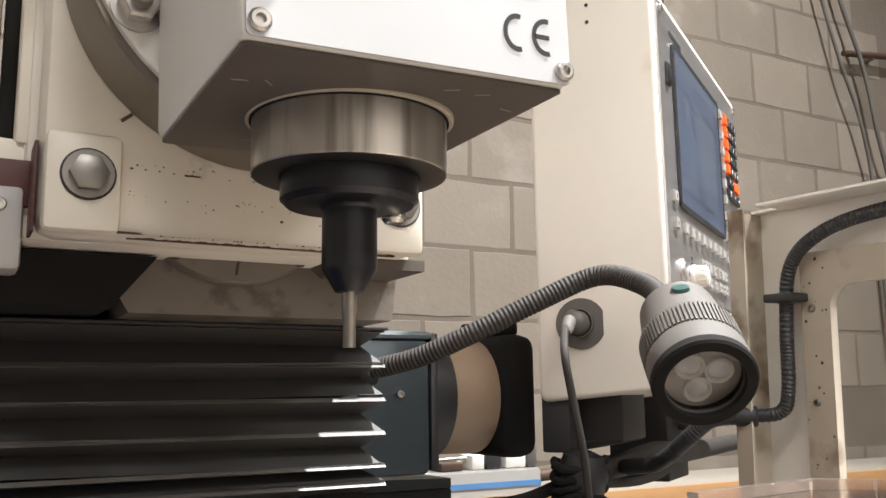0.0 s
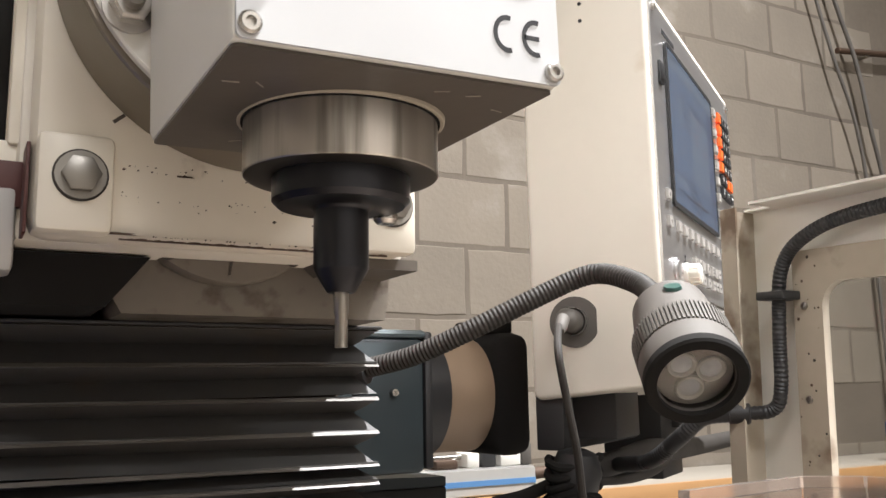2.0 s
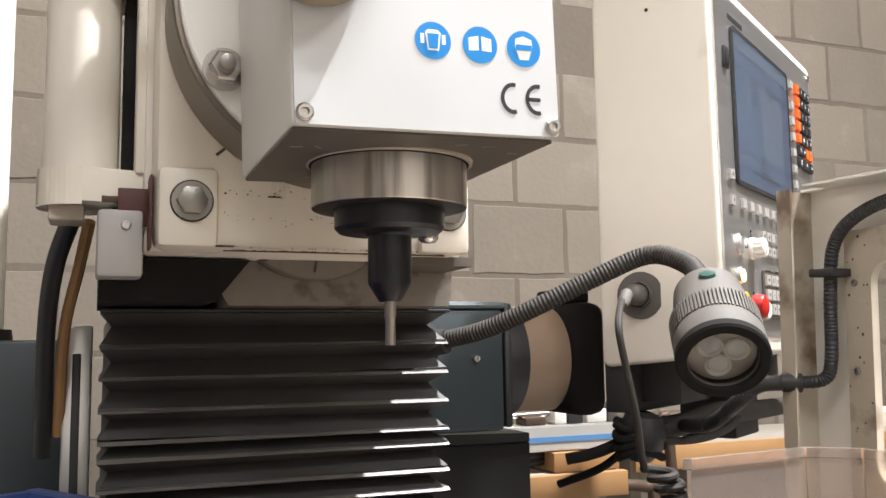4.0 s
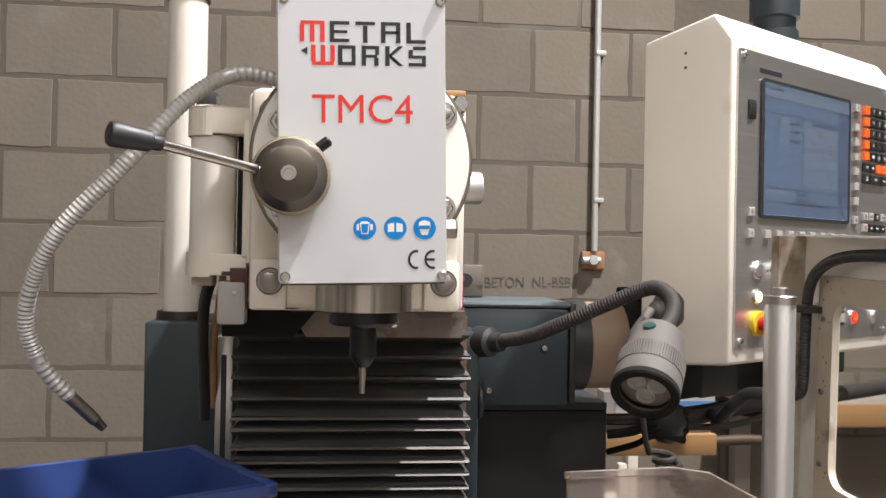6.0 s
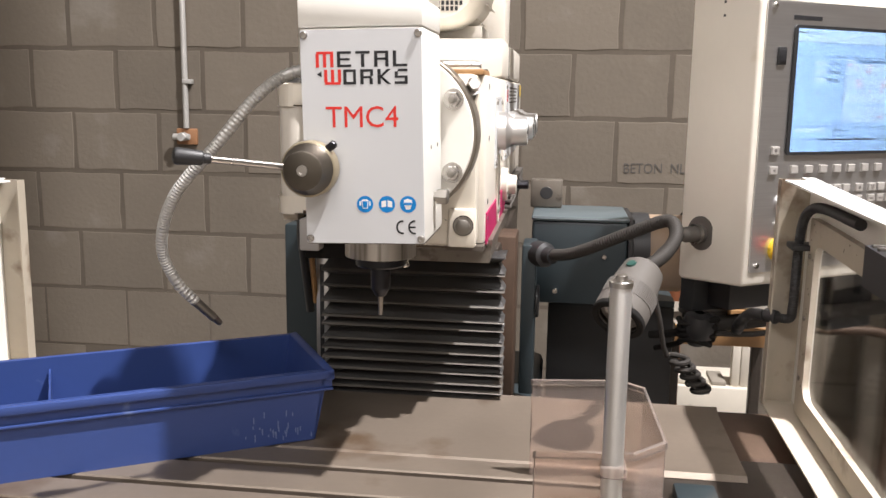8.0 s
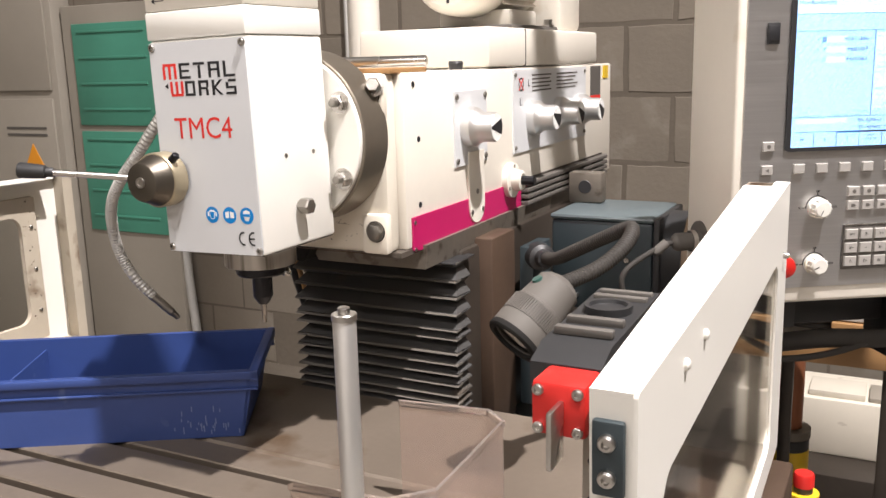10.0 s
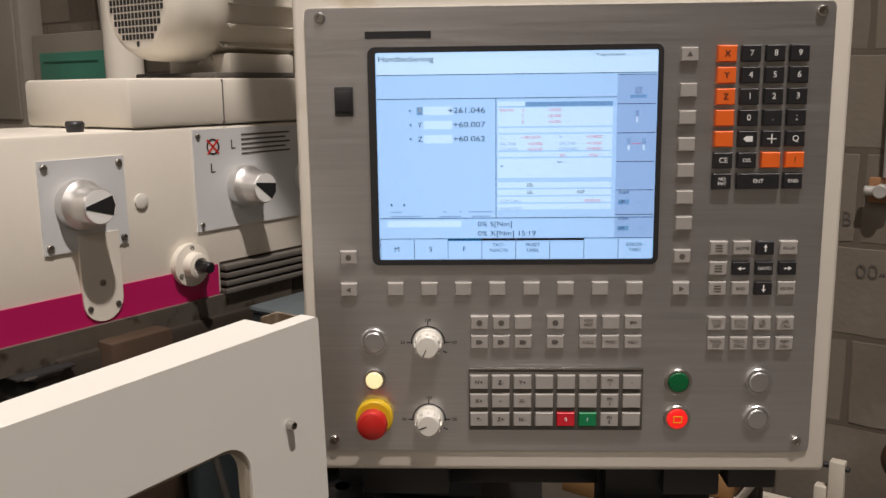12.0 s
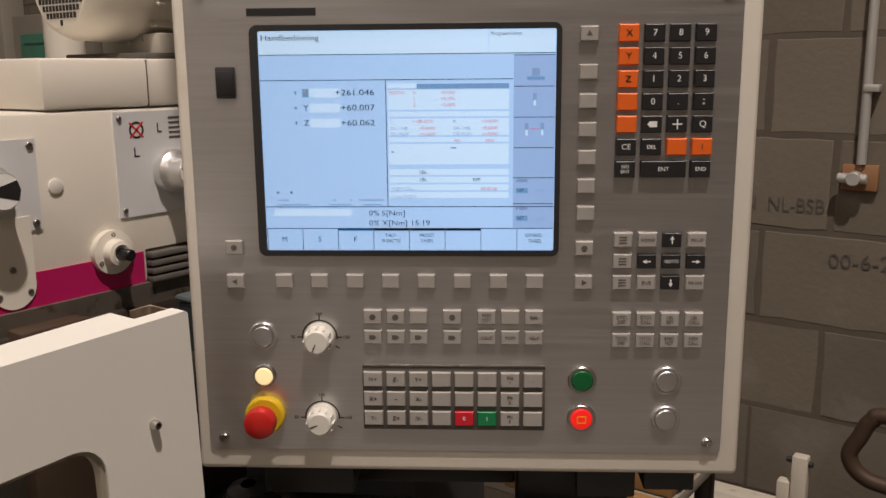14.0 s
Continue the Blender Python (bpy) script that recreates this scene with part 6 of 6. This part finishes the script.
# ---- conduits and boxes on the wall ----
for cx in (-1.027, 1.172):
    c = thing("wall_conduit", "galvanised conduit with clips and brown end box on block wall", "conduit", (cx, WALL_Y, 1.3), group="wall conduits")
    part("pipe", L([(0, 0.0), (0, 0.012), (3.1, 0.012), (3.1, 0)], (cx, WALL_Y - 0.022, 1.38), (cx, WALL_Y - 0.022, 5), 20), GALV, c)
    for z in (1.57, 2.12, 2.9):
        part("clip", B(cx - 0.008, cx + 0.03, WALL_Y - 0.037, WALL_Y - 0.0005, z - 0.009, z + 0.009, 0.003), GALV, c)
    part("end_box", B(cx - 0.045, cx + 0.042, WALL_Y - 0.02, WALL_Y - 0.0005, 1.312, 1.378, 0.004), BRASSBOX, c, "brown end box")
    part("tap", cyl((cx - 0.05, WALL_Y - 0.04, 1.345), (cx + 0.02, WALL_Y - 0.04, 1.345), 0.013, 16), GALV, c)
    part("boss", cyl((cx - 0.01, WALL_Y - 0.06, 1.345), (cx - 0.01, WALL_Y - 0.02, 1.345), 0.018, 16), GALV, c)

# green panelled cabinet and grey switch cabinet on the left
gc = thing("green_cabinet", "grey framed cabinet with two green ribbed doors by the wall", "cabinet", (-2.3, 2.6, 0))
part("cabinet_body", B(-2.68, -2.02, 2.66, 2.744, 0.0, 1.9, 0.01), CABGREY, gc)
for z0, z1 in ((0.78, 1.285), (1.315, 1.81)):
    d = part("green_door", B(-2.6, -2.075, 2.648, 2.66, z0, z1, 0.004), CABGREEN, gc, "faded green ribbed door")
    for k in range(4):
        z = z0 + 0.08 + k * (z1 - z0 - 0.12) / 3
        part("door_rib", B(-2.56, -2.115, 2.642, 2.648, z - 0.006, z + 0.006, 0.002), CABGREEN, d)
part("pipe", L([(0, 0), (0, 0.022), (2.6, 0.022), (2.6, 0)], (-1.97, 2.7, 0.0), (-2.6, 2.7, 8), 20), GALV, gc)
sc = thing("switch_cabinet", "old grey electrical cabinet with a warning triangle", "cabinet", (-3.2, 2.5, 0))
part("cabinet_body", B(-3.7, -2.7, 2.62, 2.744, 0, 2.3, 0.01), CABGREY, sc)
for z0, z1 in ((0.1, 1.45), (1.49, 2.25)):
    part("door", B(-3.66, -2.74, 2.605, 2.62, z0, z1, 0.005), CABGREY, sc)
part("warning_triangle", prism([(-2.985, 1.10), (-2.845, 1.10), (-2.915, 1.22)], 0.004, m=pose(0, 2.601, 0)), SIGN, sc, "orange warning triangle")
for k in range(2):
    part("label_bar", B(-3.1, -2.8, 2.602, 2.6055, 1.26 + 0.035 * k, 1.272 + 0.035 * k), GREYINK, sc)
for dx, r in ((0.0, 0.009), (0.14, 0.011)):
    rp = thing("wall_cable", "dark dusty cable hanging slack down the block wall", "cable", (3.7 + dx, 2.68, 3.0), group="slack wall cables")
    part("cable_run", hose([(3.5 + dx, 2.7, 3.7), (3.62 + dx, 2.69, 3.15), (3.73 + dx * 1.2, 2.68, 2.75), (3.85 + dx * 0.8, 2.68, 2.43), (3.93 + dx, 2.7, 2.0), (3.95 + dx, 2.7, 0.88)], r, 10, 10), GREYP, rp)
pipe = thing("wall_pipe", "thin rusty pipe running level along the block wall", "pipe", (4.2, 2.7, 2.85))
part("pipe_run", cyl((3.79, 2.7, 2.805), (5.0, 2.7, 2.95), 0.016, 14), RUST, pipe)
part("pipe_clip", B(4.0, 4.03, 2.695, 2.7445, 2.81, 2.85, 0.003), DULL, pipe)

# ceiling bay lamp, and unseen cases for the added fill lamps
bay = thing("bay_lamp", "square workshop ceiling lamp", "ceiling lamp", KEY)
part("lamp_case", B(KEY[0] - 0.16, KEY[0] + 0.16, KEY[1] - 0.16, KEY[1] + 0.16, KEY[2] + 0.02, KEY[2] + 0.1, 0.01), WHITE, bay)
part("lamp_hanger", cyl((KEY[0], KEY[1], KEY[2] + 0.1), (KEY[0], KEY[1], 7.199), 0.012, 12), GALV, bay)
for px, py, pz, watts in FILL_LAMPS:
    tf = thing("fill_light_case", "unseen white case for an added fill light", "ceiling lamp", (px, py, pz), group="fluorescent fixtures")
    part("case", B(px - 0.75, px + 0.75, py - 0.12, py + 0.12, pz, pz + 0.09, 0.008), WHITE, tf)
    part("hanger", cyl((px, py, pz + 0.09), (px, py, 7.199), 0.012, 12), GALV, tf)

# ---- stamped words on two blocks ----
letters("stamp", "BETON  NL-BSB", 0.056, pose(0.925, WALL_Y - 0.0032, 1.257, 0, -1, 0), GREYINK, wall_n, wide=0.84)
letters("stamp", "00-6-2", 0.056, pose(1.185, WALL_Y - 0.0032, 1.122, 0, -3, 0), GREYINK, wall_n, wide=1.05)

# ---- concrete blocks of the back wall ----
PX, PZ = 0.3775, 0.256
meshes = []
random.seed(11)
for v in range(6):
    bm = bmesh.new()
    x0, x1, z0, z1 = 0.0085, PX - 0.0085, 0.008, PZ - 0.008
    outline = [(x0 + (x1 - x0) * k / 6, z0) for k in range(6)] + [(x1, z0 + (z1 - z0) * k / 3) for k in range(3)]
    outline += [(x1 - (x1 - x0) * k / 6, z1) for k in range(6)] + [(x0, z1 - (z1 - z0) * k / 3) for k in range(3)]
    outline = [(x + random.uniform(-0.003, 0.003), z + random.uniform(-0.003, 0.003)) for x, z in outline]
    rings = []
    for inset, y in ((0.0, 0.02), (0.0, 0.0012), (0.0025, 0.0)):
        rings.append([bm.verts.new((x + inset * (1 if x < PX / 2 else -1) * (abs(x - PX / 2) > 0.17), y, z + inset * (1 if z < PZ / 2 else -1) * (abs(z - PZ / 2) > 0.08))) for x, z in outline])
    n = len(outline)
    for u, w in zip(rings, rings[1:]):
        for k in range(n):
            bm.faces.new((u[k], u[(k + 1) % n], w[(k + 1) % n], w[k]))
    bm.faces.new(rings[-1])
    bmesh.ops.recalc_face_normals(bm, faces=bm.faces)
    me = bpy.data.meshes.new("block")
    bm.to_mesh(me)
    bm.free()
    me.materials.append(BLOCK)
    meshes.append(me)
rest = bmesh.new()
for r in range(-6, 23):
    z = 1.445 + PZ * r
    if z + PZ > 7.19 or z < -0.11:
        continue
    for c in range(-9, 13):
        x = (-0.959 if r % 2 == 0 else -0.781) + PX * c
        if x < -4.2 or x + PX > 5.2:
            continue
        dy = random.uniform(-0.0015, 0.0015)
        if -2.2 < x < 3.9 and 0.5 < z < 3.1:
            ob = new("block", random.choice(meshes))
            ob.parent = wall_n
            ob.matrix_basis = Matrix.Translation((x, WALL_Y - 0.0005 + dy, z))
        else:
            box(rest, x + 0.005, x + PX - 0.006, WALL_Y + dy, WALL_Y + 0.02, max(0.002, z + 0.005), z + PZ - 0.006)
tagged(part("far_blocks", rest, BLOCK, wall_n, soft=False), kind="stuff")
